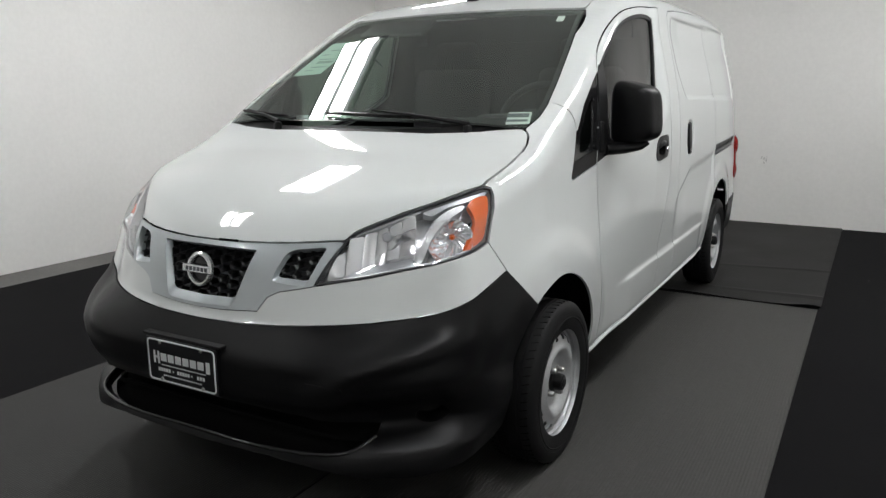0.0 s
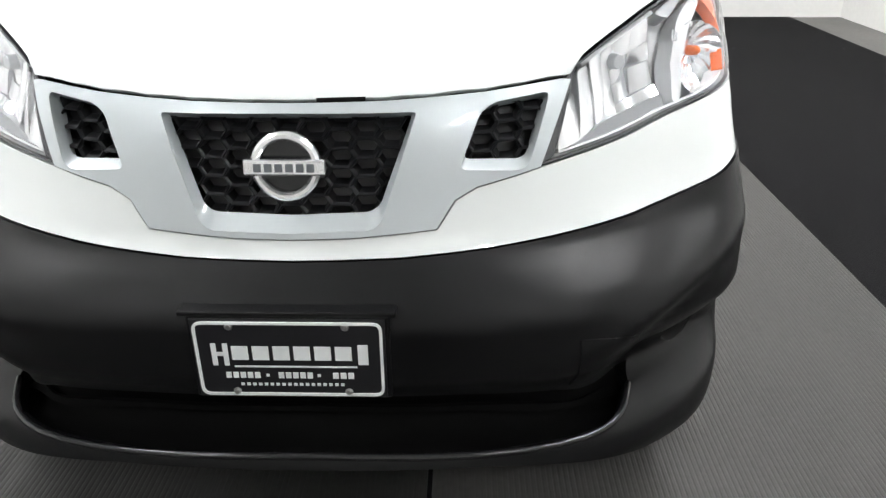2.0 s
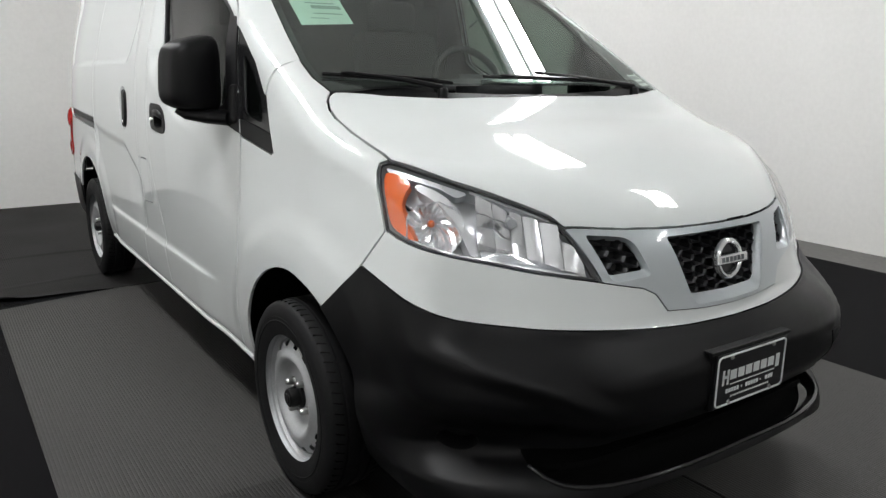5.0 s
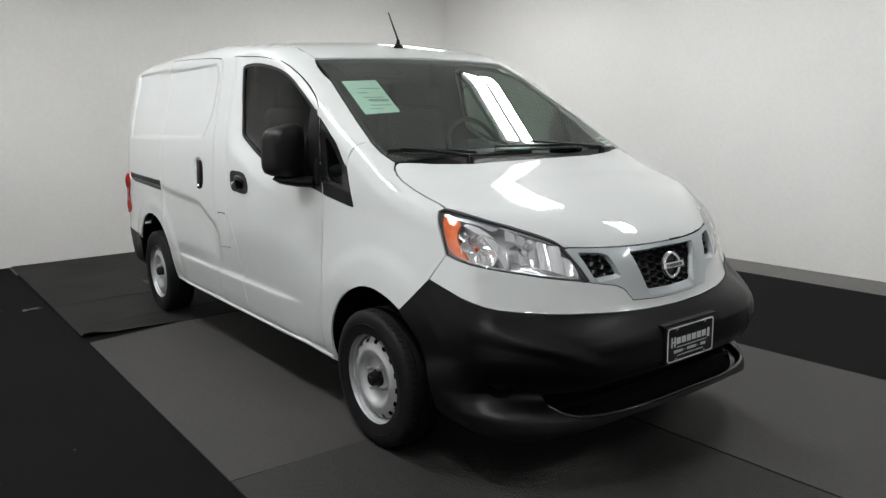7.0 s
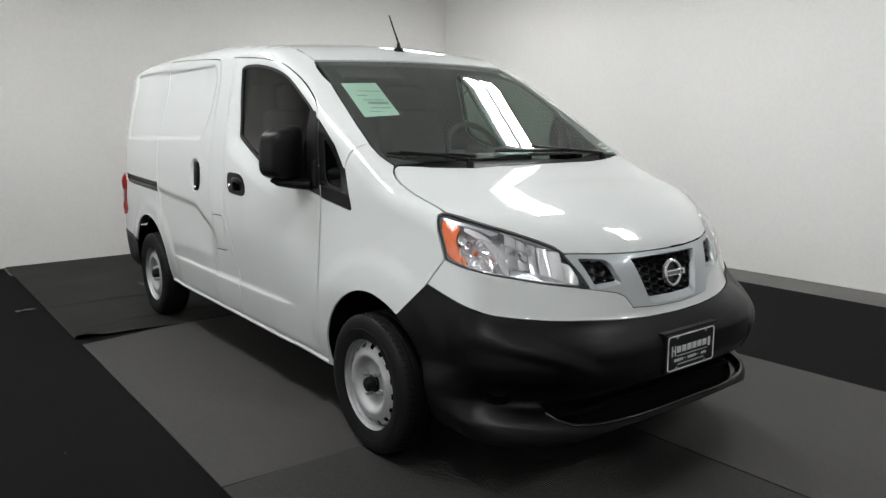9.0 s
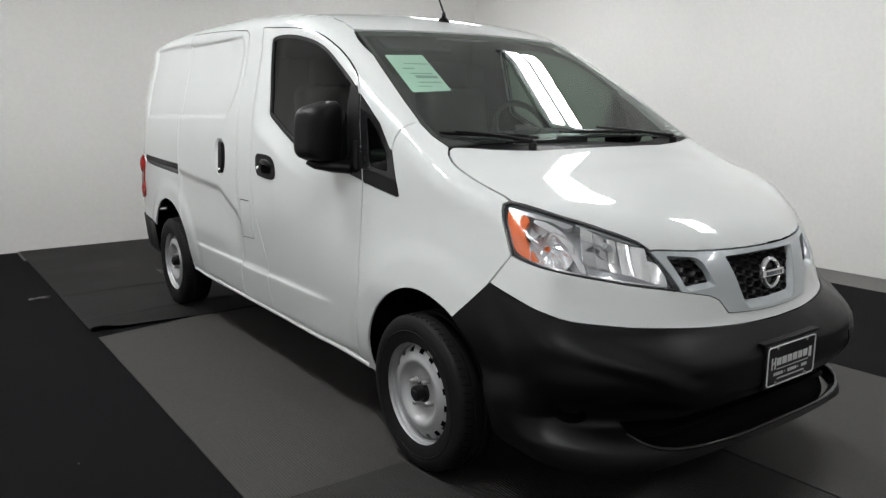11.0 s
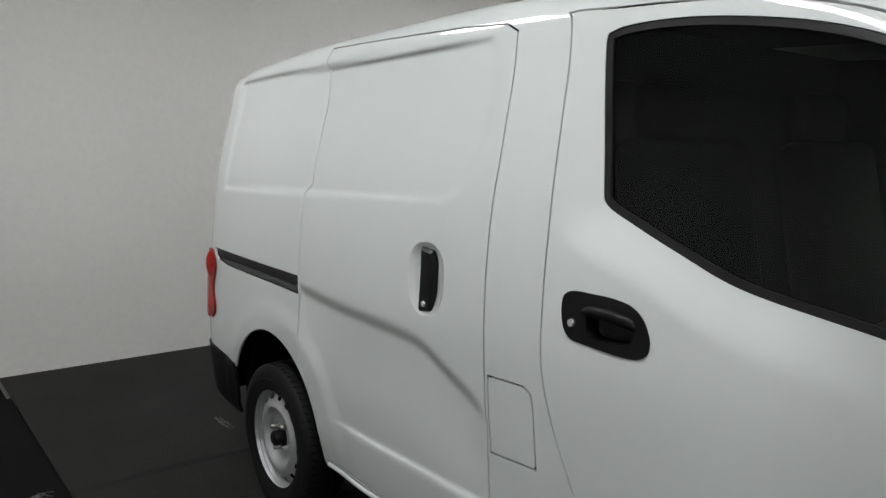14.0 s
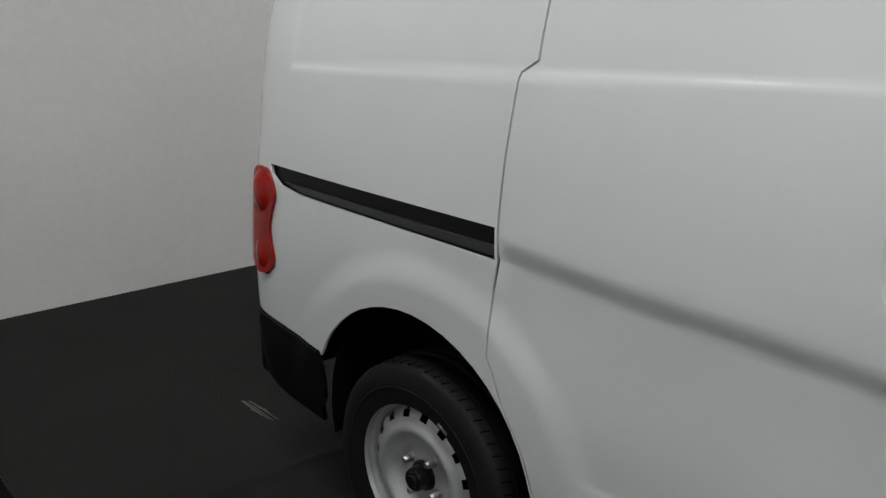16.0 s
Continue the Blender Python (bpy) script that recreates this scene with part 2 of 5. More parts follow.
def fill(loops, res, scale=(1, 1)):
    """Triangles that fill the first loop less the others. scale: how far a unit of each parameter reaches, in metres."""
    k = np.array(scale, float)
    loops = [dense(np.asarray(l, float) * k, res) for l in loops]
    pts, edges = [], []
    for l in loops:
        edges += [(len(pts) + i, len(pts) + (i + 1) % len(l)) for i in range(len(l))]
        pts += list(l)
    rim = np.array(pts)
    lo, hi = loops[0].min(0), loops[0].max(0)
    gx, gy = np.meshgrid(np.arange(lo[0] + res / 2, hi[0], res), np.arange(lo[1] + res / 2, hi[1], res))
    g = np.stack([gx.ravel(), gy.ravel()], 1)
    if len(g):
        near = np.concatenate([((c[:, None] - rim[None]) ** 2).sum(-1).min(1) for c in np.array_split(g, max(1, len(g) // 2000))])
        g = g[near > (0.5 * res) ** 2]
        ok = np.zeros(len(g), bool)
        for l in loops:
            ok ^= within_loop(g, l)
        pts += list(g[ok])
    v, _, f, *_ = delaunay_2d_cdt([Vector(p) for p in pts], edges, [], 0, 1e-7)
    v, f = np.array([tuple(p) for p in v]), np.array([tuple(t) for t in f])
    mid = v[f].mean(1)
    ok = np.zeros(len(f), bool)
    for l in loops:
        ok ^= within_loop(mid, l)
    return v / k, f[ok]


def sheet(name, mat, parent, loops, onto_body, res=0.035, lift=0.0, thick=0.012, label="", scale=(1, 1)):
    """A panel of the body: loops in the parameters of onto_body (the first its outline, the others holes), with turned-in edges."""
    uv, tri = fill(loops, res, scale)
    p = onto_body(uv)
    n = slope(p)
    face = np.cross(p[tri[:, 1]] - p[tri[:, 0]], p[tri[:, 2]] - p[tri[:, 0]])
    if ((face * n[tri[:, 0]]).sum(1) < 0).mean() > 0.5:
        tri = tri[:, ::-1]
    p = p + n * lift
    verts, norms, faces = list(p), list(n), [tuple(t) for t in tri]
    if thick:
        once = {}
        for a, b, c in tri:
            for e in ((a, b), (b, c), (c, a)):
                once[e] = once.get(e, 0) + 1
        for (a, b) in [e for e in once if (e[1], e[0]) not in once]:
            side = np.cross(p[b] - p[a], n[a])
            side = side / max(np.linalg.norm(side), 1e-9)
            i = len(verts)
            verts += [p[a], p[b], p[b] - n[b] * thick, p[a] - n[a] * thick]
            norms += [side] * 4
            faces.append((i + 1, i, i + 3, i + 2))
    me = bpy.data.meshes.new(name)
    me.from_pydata([tuple(v) for v in verts], [], [tuple(int(i) for i in f) for f in faces])
    me.materials.append(mat)
    me.shade_smooth()
    me.normals_split_custom_set_from_vertices([tuple(v) for v in norms])
    ob = new(name, me)
    ob.parent = parent
    return tagged(ob, label)


def dish(name, mat, parent, ring, rows, label="", thick=0.0):
    """A hollow or a knob on a ring of places: rows of (how far it has drawn in to the middle, how far along way)."""
    ring = np.asarray(ring, float)
    mid = ring.mean(0)
    way = slope(mid[None])[0]
    bm, last = bmesh.new(), None
    for s, h in rows:
        now = [bm.verts.new(tuple(q + (mid - q) * s + way * h)) for q in ring]
        if last:
            for i in range(len(now)):
                bm.faces.new((last[i], last[(i + 1) % len(now)], now[(i + 1) % len(now)], now[i]))
        last = now
    bm.faces.new(last)
    return part(name, bm, mat, parent, label, smooth=40)


# ---- the van's form ----
def spl(*pts):
    """A smooth monotone curve through (u, v) pairs, as a function of u."""
    u, v = np.array(pts, float).T
    h, d = np.diff(u), np.diff(v) / np.diff(u)
    m = np.zeros(len(u))
    m[0], m[-1] = d[0], d[-1]
    same = d[:-1] * d[1:] > 0
    w1, w2 = 2 * h[1:] + h[:-1], h[1:] + 2 * h[:-1]
    m[1:-1][same] = ((w1 + w2)[same]) / (w1[same] / d[:-1][same] + w2[same] / d[1:][same])

    def curve(q):
        q = np.asarray(q, float)
        i = np.clip(np.searchsorted(u, q) - 1, 0, len(h) - 1)
        s = np.clip((q - u[i]) / h[i], 0, 1)
        return ((1 + 2 * s) * (1 - s) ** 2 * v[i] + s * (1 - s) ** 2 * h[i] * m[i] + s * s * (3 - 2 * s) * v[i + 1] - s * s * (1 - s) * h[i] * m[i + 1])

    return curve


def smax(a, b, k):
    h = np.maximum(k - np.abs(a - b), 0) / k
    return np.maximum(a, b) + h * h * k / 4


def smin(a, b, k):
    return -smax(-a, -b, k)


def step(a, b, q):
    s = np.clip((q - a) / (b - a), 0, 1)
    return s * s * (3 - 2 * s)


# The van's body: its front axle crosses y = 0, its nose points to -y, its left side is at +x.
side_width = spl((0.2, 0.80), (0.27, 0.815), (0.34, 0.836), (0.6, 0.853), (0.9, 0.861), (1.05, 0.857), (1.27, 0.838), (1.45, 0.80), (1.6, 0.763), (1.72, 0.741), (1.9, 0.68))
front_taper = spl((-0.9, 0.14), (-0.6, 0.085), (-0.34, 0.062), (-0.1, 0.058), (0.18, 0.050), (0.45, 0.038), (0.8, 0.012), (1.2, 0.0))
corner_draw = spl((-0.75, 0.070), (-0.5, 0.052), (-0.35, 0.039), (-0.2, 0.015), (-0.06, 0.0), (0.1, 0.0))
rear_taper = spl((2.6, 0.0), (3.1, 0.006), (3.5, 0.024), (3.75, 0.06))
hood_line = spl((-0.9, 0.80), (-0.82, 0.875), (-0.76, 0.925), (-0.66, 0.975), (-0.5, 1.035), (-0.3, 1.093), (-0.1, 1.142), (0.1, 1.185), (0.5, 1.24))
hood_crown = spl((-0.8, 0.07), (-0.5, 0.075), (-0.34, 0.085), (0.05, 0.05), (0.4, 0.04))
roof_line = spl((0.4, 1.60), (0.7, 1.68), (1.0, 1.758), (1.4, 1.805), (2.0, 1.832), (2.6, 1.832), (3.2, 1.812), (3.6, 1.775), (3.8, 1.74))
nose_line = spl((0.15, -0.82), (0.22, -0.93), (0.26, -0.945), (0.30, -0.937), (0.36, -0.902), (0.42, -0.905), (0.47, -0.922), (0.55, -0.922), (0.61, -0.893), (0.66, -0.860), (0.70, -0.850), (0.77, -0.833), (0.88, -0.808), (0.95, -0.77), (1.1, -0.68))
nose_bow = (spl((0.22, 0.20), (0.30, 0.22), (0.36, 0.20), (0.42, 0.12), (0.50, 0.03), (0.58, 0.05), (0.66, 0.30), (0.72, 0.345), (0.775, 0.36), (0.82, 0.45), (0.885, 0.64)),
            spl((0.22, 0.52), (0.30, 0.52), (0.36, 0.30), (0.42, 0.20), (0.50, 0.0), (0.58, 0.05), (0.66, 0.42), (0.72, 0.46), (0.775, 0.45), (0.82, 0.28), (0.885, -0.02)),
            spl((0.30, 0.0), (0.36, 0.35), (0.42, 0.60), (0.50, 1.05), (0.58, 1.02), (0.66, 0.10), (0.72, 0.0)))


sill_of_window = spl((0.4, 1.03), (0.53, 1.054), (0.63, 1.083), (0.8, 1.116), (1.0, 1.16), (1.12, 1.2), (1.25, 1.255), (1.45, 1.32))
panel_front = spl((1.24, 1.92), (1.265, 1.865), (1.347, 1.78), (1.479, 1.73), (1.6, 1.73), (1.68, 1.765), (1.72, 1.80))
sill_edge = spl((0.3, 0.264), (0.45, 0.272), (0.7, 0.284), (1.2, 0.292), (2.6, 0.302))
rail_crease = spl((1.6, 0.70), (1.69, 0.767), (1.86, 0.846), (1.98, 0.895), (2.13, 0.906), (2.38, 0.919), (2.69, 0.945))


def side_at(y, z):
    w = side_width(z) - corner_draw(y) * (0.3 + 0.7 * step(0.38, 0.50, z)) - step(0.55, 1.0, z) * front_taper(y) - rear_taper(y) * step(0.5, 1.2, z)
    # the doors draw in round the side windows
    deep = 0.036 * step(0.55, 1.3, y) * (1 - 0.7 * step(1.3, 1.66, z)) * (1 - step(1.36, 1.485, y))
    low = sill_of_window(y)
    w = w - deep * step(low - 0.13, low - 0.006, z) * (1 - step(1.690, 1.730, z))
    # the load panel is pressed in, with a step along the sliding door's rail
    ahead = panel_front(z)
    w = w - (0.008 + 0.008 * step(1.45, 1.67, z) * step(ahead + 0.02, ahead + 0.25, y)) * step(ahead - 0.015, ahead + 0.05, y) * (1 - step(3.43, 3.465, y)) * step(1.250, 1.276, z + 0.012 * (y - 2.65)) * (1 - step(1.683, 1.704, z - 0.012 * (y - 2.65)))
    crease = rail_crease(y)
    w = w - 0.013 * step(1.62, 1.78, y) * (1 - step(2.66, 2.70, y)) * (1 - step(crease - 0.052, crease + 0.004, z)) * step(crease - 0.34, crease - 0.10, z)
    w = w + 0.011 * step(0.6, 0.9, y) * (1 - step(2.30, 2.5, y)) * (1 - step(0.484, 0.512, z))
    # the bumper tucks in towards its foot
    w = w - 0.008 * (1 - step(0.36, 0.60, z)) * (1 - step(-0.34, -0.20, y))
    # flares over the wheels
    for axle in (0.0, 2.925):
        r = np.hypot(y - axle, z - 0.33)
        w = w + 0.009 * (1 - step(0.45, 0.54, r)) * step(0.3, 0.45, z)
    return w


def top_at(x, y):
    hood = hood_line(y) - hood_crown(y) * x * x
    glass = 1.150 + 0.573 * (y - 0.135 * x * x + 0.127) - 0.4 * np.maximum(np.abs(x) - 0.52, 0) ** 2
    roof = roof_line(y) - 0.075 * x * x
    return smax(hood, smin(glass, roof, 0.10), 0.03)


brow = spl((0.45, 0.48), (0.545, 0.53), (0.6, 0.557), (0.66, 0.58), (0.705, 0.592), (0.75, 0.604), (0.85, 0.63))


def nose_at(x, z):
    a, b, c = (bow(z) for bow in nose_bow)
    # a brow runs outwards over the fog lamp pockets, and the face below it lies back
    x = np.abs(x)
    over = z - brow(x)
    face = 0.021 * step(0.49, 0.58, x) * (1 - 0.8 * step(0.68, 0.80, x)) * step(-0.004, 0.04, -over) * step(0.305, 0.345, z)
    face = face + 0.066 * step(0.44, 0.58, x) * (1 - 0.7 * step(0.70, 0.82, x)) * step(0.284, 0.376, z) * (1 - step(0.40, 0.52, z))
    ridge = 0.005 * step(0.40, 0.56, x) * (1 - step(0.66, 0.78, x)) * np.exp(-(((over - 0.004) / 0.018) ** 2)) - 0.004 * step(0.3, 0.5, x) * (1 - step(0.62, 0.75, x)) * np.exp(-(((over - 0.05) / 0.02) ** 2))
    # the corners stand square
    square = 2.9 * step(0.55, 0.63, z) * (1 - step(0.90, 1.0, z)) + 1.5 * step(0.45, 0.52, z) * (1 - step(0.55, 0.63, z))
    return nose_line(z) + a * x**2 + b * x**4 + c * x**5 - square * np.maximum(x - 0.58, 0) ** 2 + face - ridge


def body(x, y, z):
    x = np.abs(x)
    edge = 0.08 - 0.02 * step(0.1, 0.5, y) + 0.02 * step(0.8, 1.2, y)
    f = smax(x - side_at(y, z), z - top_at(x, y), edge)
    f = smax(f, nose_at(x, z) - y, 0.085)
    return smax(f, y - 3.70 - 0.08 * (z - 1.0) ** 2 * -1 - 0.05 * x * x, 0.16)


def onto(o, d, far=3.0):
    """Where rays from o, inside the body, leave it along d."""
    o, d = np.broadcast_arrays(np.asarray(o, float), np.asarray(d, float))
    a, b = np.zeros(len(o)), np.full(len(o), far)
    for _ in range(34):
        m = (a + b) / 2
        q = o + m[:, None] * d
        inside = body(q[:, 0], q[:, 1], q[:, 2]) < 0
        a, b = np.where(inside, m, a), np.where(inside, b, m)
    return o + a[:, None] * d


def slope(p, e=2e-3):
    """The body's outward normals at p."""
    g = np.stack([body(*(p + e * v).T) - body(*(p - e * v).T) for v in np.eye(3)], 1)
    return g / np.linalg.norm(g, axis=1)[:, None]


def on_side(sign):
    return lambda uv: onto(np.stack([0 * uv[:, 0], uv[:, 0], uv[:, 1]], 1), (sign, 0, 0))


def on_front(uv):
    a = np.radians(uv[:, 0])
    return onto(np.stack([0 * a, 0 * a + 0.35, uv[:, 1]], 1), np.stack([np.sin(a), -np.cos(a), 0 * a], 1))


def on_nose(uv):
    return onto(np.stack([uv[:, 0], 0 * uv[:, 0] + 0.1, uv[:, 1]], 1), (0, -1, 0))


def on_top(uv):
    return onto(np.stack([uv[:, 0], uv[:, 1], 0 * uv[:, 0] + 0.6], 1), (0, 0, 1))


def on_screen(uv):
    return onto(np.stack([uv[:, 0], 0 * uv[:, 0] + 2.2, uv[:, 1]], 1), (0, -1, 0))


def on_rear(uv):
    return onto(np.stack([uv[:, 0], 0 * uv[:, 0] + 2.0, uv[:, 1]], 1), (0, 1, 0))


def bearing(p):
    """Places as on_front's parameters."""
    p = np.atleast_2d(p)
    return np.stack([np.degrees(np.arctan2(p[:, 0], 0.35 - p[:, 1])), p[:, 2]], 1)


def mirrored(half):
    """A closed outline from its half at x > 0, that runs from the middle to the middle."""
    half = np.asarray(half, float)
    back = half[::-1].copy()
    back[:, 0] *= -1
    return np.concatenate([half, back[np.abs(back[:, 0]) > 1e-6]])


DEG = (0.0145, 1.0)  # a degree of bearing is about 14.5 mm of the nose

# ---- the room ----
def setting(name, bm, mat, label, category, smooth=None):
    return tagged(part(name, bm, mat, None, label, smooth), category=category, kind="structure")


MID, WIDE = (ROOM_LEFT + ROOM_RIGHT) / 2, ROOM_RIGHT - ROOM_LEFT
setting("floor", box((WIDE, ROOM_BACK - ROOM_FRONT, 0.1), (MID, (ROOM_BACK + ROOM_FRONT) / 2, -0.058)), CONCRETE, "grey concrete floor along the foot of the white walls", "floor")
for name, size, at in (("wall_left", (0.15, ROOM_BACK - ROOM_FRONT, ROOM_TOP + 0.2), (ROOM_LEFT - 0.075, (ROOM_BACK + ROOM_FRONT) / 2, ROOM_TOP / 2 - 0.05)),
                       ("wall_right", (0.15, ROOM_BACK - ROOM_FRONT, ROOM_TOP + 0.2), (ROOM_RIGHT + 0.075, (ROOM_BACK + ROOM_FRONT) / 2, ROOM_TOP / 2 - 0.05)),
                       ("wall_back", (WIDE + 0.3, 0.15, ROOM_TOP + 0.2), (MID, ROOM_BACK + 0.075, ROOM_TOP / 2 - 0.05)),
                       ("wall_front", (WIDE + 0.3, 0.15, ROOM_TOP + 0.2), (MID, ROOM_FRONT - 0.075, ROOM_TOP / 2 - 0.05))):
    setting(name, box(size, at), WALL, "plain white painted wall of the photo room", "wall")
setting("ceiling", box((WIDE, ROOM_BACK - ROOM_FRONT, 0.1), (MID, (ROOM_BACK + ROOM_FRONT) / 2, ROOM_TOP + 0.05)), CEILING, "grey ceiling over the photo room", "ceiling")
setting("carpet", box((6.775, ROOM_BACK - ROOM_FRONT - 0.02, 0.006), (-0.0125, (ROOM_BACK + ROOM_FRONT) / 2, -0.003), 0.002), CARPET, "black carpet under and beside the grey rubber mats", "carpet")


def ribbed_mat(x0, x1, y0, y1, z, curl=0.0, folds=(), slant=0.0, mat=MAT):
    """A rubber mat with fine ribs along the room; curl lifts its near edge, folds are low waves across it, slant cuts its far left end."""
    pitch, ribs = 0.012, []
    n = int((x1 - x0) / pitch)
    ys = list(np.linspace(y0, y1, 6))
    if curl:
        ys = [y0, y0 + 0.012, y0 + 0.03, y0 + 0.08] + list(np.linspace(y0 + 0.2, y1, 8))
    for f in folds:
        ys += [f + d for d in (-0.09, -0.05, -0.03, -0.015, 0.0, 0.008, 0.018, 0.04)]
    ys.sort()
    verts, faces, per = [], [], 4 * n + 2
    for y in ys:
        row = [(x0, 0.0)]
        for i in range(n):
            x = x0 + i * pitch
            row += [(x + 0.0005, 0.0047), (x + 0.0065, 0.0047), (x + 0.0085, 0.0037), (x + 0.0105, 0.0037)]
        row.append((x0 + n * pitch, 0.0))
        for x, h in row:
            s = max(0.0, 1 - (y - y0) / 0.08) ** 2
            corner = math.exp(-(((x - x0 - 0.05) / 0.09) ** 2)) + 0.7 * math.exp(-(((x - x1 + 0.05) / 0.12) ** 2))
            wave = 0.35 + 0.25 * math.sin(3.1 * x + 0.7) + 0.15 * math.sin(9.7 * x) + 1.3 * corner
            lift = curl * s * wave if curl else 0.0
            for f in folds:
                yy = f + 0.05 * math.sin(1.7 * x + 3 * f) + 0.02 * math.sin(5.3 * x)
                lift += 0.006 * (0.6 + 0.4 * math.sin(2.9 * x + f)) * math.exp(-(((y - yy) / 0.028) ** 2))
            back = slant * max(0.0, (-0.85 - x) / 0.62) if y == ys[-1] else 0.0
            verts.append((x, y - back + 0.012 * math.sin(2.3 * x) * (y == y0), z + h + lift))
    for j in range(len(ys) - 1):
        for i in range(per - 1):
            a = j * per + i
            faces.append((a, a + 1, a + 1 + per, a + per))
    if curl:
        base = len(verts)
        for i in range(per):
            x, y, h = verts[i]
            verts.append((x, y + 0.004, max(h - 0.006, z)))
        faces += [(i + 1, i, base + i, base + i + 1) for i in range(per - 1)]
    me = bpy.data.meshes.new("rubber_mat")
    me.from_pydata(verts, [], faces)
    me.materials.append(mat)
    return tagged(new("rubber_mat", me), "dark grey ribbed rubber mat with a curled front edge" if curl else "grey ribbed rubber floor mat lying under the van", "mat", "floor mats", "structure")


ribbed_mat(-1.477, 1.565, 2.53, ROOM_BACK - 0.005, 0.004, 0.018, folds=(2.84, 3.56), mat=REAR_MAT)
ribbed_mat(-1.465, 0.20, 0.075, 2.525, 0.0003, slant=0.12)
# the front left mat takes a darker rubber colour than the mats beside it
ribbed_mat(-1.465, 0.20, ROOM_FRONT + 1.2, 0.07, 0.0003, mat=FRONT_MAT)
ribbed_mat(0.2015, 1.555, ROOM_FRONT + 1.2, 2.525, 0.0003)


def lamp(x, y0, y1, z, tubes=2, gap=0.215):
    """A ceiling fitting along the room with open tubes."""
    top = new("ceiling_lamp")
    w = gap * tubes
    part("housing", box((w + 0.06, y1 - y0 + 0.06, 0.05), (x, (y0 + y1) / 2, z + 0.06), 0.008), BEAM, top, "dark housing")
    for i in range(tubes):
        cx = x + (i - (tubes - 1) / 2) * gap
        part("tube", box((gap * 0.70, y1 - y0, 0.03), (cx, (y0 + y1) / 2, z + 0.012), 0.012, 3), TUBE, top, "glowing white fluorescent tube")
    for y in (y0 + 0.1, y1 - 0.1):
        part("cable", tube([(x, y, z + 0.085), (x, y, ROOM_TOP)], 0.006, 6), BEAM, top)
    return tagged(top, "fluorescent ceiling lamp with " + ("one glowing tube, added as front fill", "two glowing tubes")[tubes - 1], "ceiling lamp", "ceiling lamps")


# the one-tube pair at the front is unseen, added as fill on the nose
for x, y, tubes in ((2.15, 3.72, 2), (-1.70, 3.40, 2), (1.80, 1.345, 2), (-1.80, 1.345, 2), (1.80, -0.73, 2), (-1.80, -0.73, 2), (1.80, -3.3, 1), (-1.80, -3.3, 1)):
    lamp(x, y - 0.43, y + 0.43, 2.9, tubes)

# ---- the van ----
van = tagged(new("van"), "white compact cargo van with black bumpers parked on rubber mats", "van")

# outlines of the left side as (y, z); the right side mirrors them
FRONT_SEAM = [(0.502, 1.384), (0.438, 1.093), (0.431, 1.033), (0.430, 0.916), (0.427, 0.777), (0.424, 0.618), (0.437, 0.447), (0.458, 0.2985)]
REAR_SEAM = [(1.53, 1.714), (1.514, 1.677), (1.496, 1.48), (1.484, 1.269), (1.487, 1.073), (1.485, 0.911), (1.446, 0.773), (1.386, 0.642), (1.338, 0.547), (1.329, 0.44), (1.299, 0.319)]
DOOR_TOP = [(0.502, 1.384), (0.532, 1.431), (0.582, 1.476), (0.673, 1.535), (0.776, 1.588), (0.884, 1.633), (0.994, 1.663), (1.146, 1.687), (1.28, 1.70), (1.40, 1.708), (1.49, 1.716), (1.53, 1.714)]
WINDOW = [(1.365, 1.295), (1.39, 1.48), (1.41, 1.63), (1.395, 1.656), (1.34, 1.664), (1.22, 1.661), (1.08, 1.643), (0.934, 1.612), (0.816, 1.570), (0.698, 1.508), (0.591, 1.445), (0.548, 1.414), (0.514, 1.382),
          (0.449, 1.095), (0.443, 1.045), (0.528, 1.058), (0.635, 1.083), (0.82, 1.114), (1.022, 1.148), (1.157, 1.197), (1.29, 1.252), (1.345, 1.277)]
DOOR_TOP = flowing(DOOR_TOP)
REAR_SEAM = flowing(REAR_SEAM, 3)
FRONT_SEAM = flowing(FRONT_SEAM, 3)
WINDOW = [tuple(p) for p in rounded(flowing(WINDOW + WINDOW[:1], 3)[:-1], 0.03)]
QUARTER = [(0.431, 1.033), (0.295, 1.011), (0.195, 0.995), (0.181, 1.003), (0.193, 1.035), (0.204, 1.065), (0.249, 1.171), (0.331, 1.267), (0.417, 1.328), (0.502, 1.384)]
SLIDE = [(1.69, 1.695), (1.735, 1.719), (1.92, 1.734), (2.3, 1.751), (2.66, 1.762), (2.665, 1.72), (2.632, 1.54), (2.635, 1.29), (2.67, 1.268), (2.685, 1.1), (2.692, 0.975), (2.690, 0.93), (2.688, 0.90),
         (2.696, 0.84), (2.70, 0.79), (2.705, 0.69), (2.665, 0.60), (2.60, 0.49), (2.555, 0.345), (2.5, 0.331), (1.673, 0.325), (1.689, 0.372), (1.687, 0.456), (1.668, 0.524), (1.673, 0.643), (1.678, 0.85), (1.682, 1.0), (1.68, 1.18), (1.673, 1.36), (1.68, 1.54)]
FUEL = [(1.668, 0.846), (1.54, 0.849), (1.514, 0.835), (1.507, 0.80), (1.499, 0.655), (1.664, 0.646)]
RAIL = [(3.545, 0.988), (2.6975, 0.967), (2.694, 0.899), (3.40, 0.924), (3.49, 0.936), (3.53, 0.958)]
SLIDE_POCKET = [(2.012, 1.05), (2.005, 1.115), (1.972, 1.146), (1.905, 1.148), (1.862, 1.114), (1.858, 1.023), (1.882, 0.97), (1.95, 0.953), (1.998, 0.985)]
SLIDE_POCKET = [tuple(p) for p in inset(SLIDE_POCKET, -0.008)]
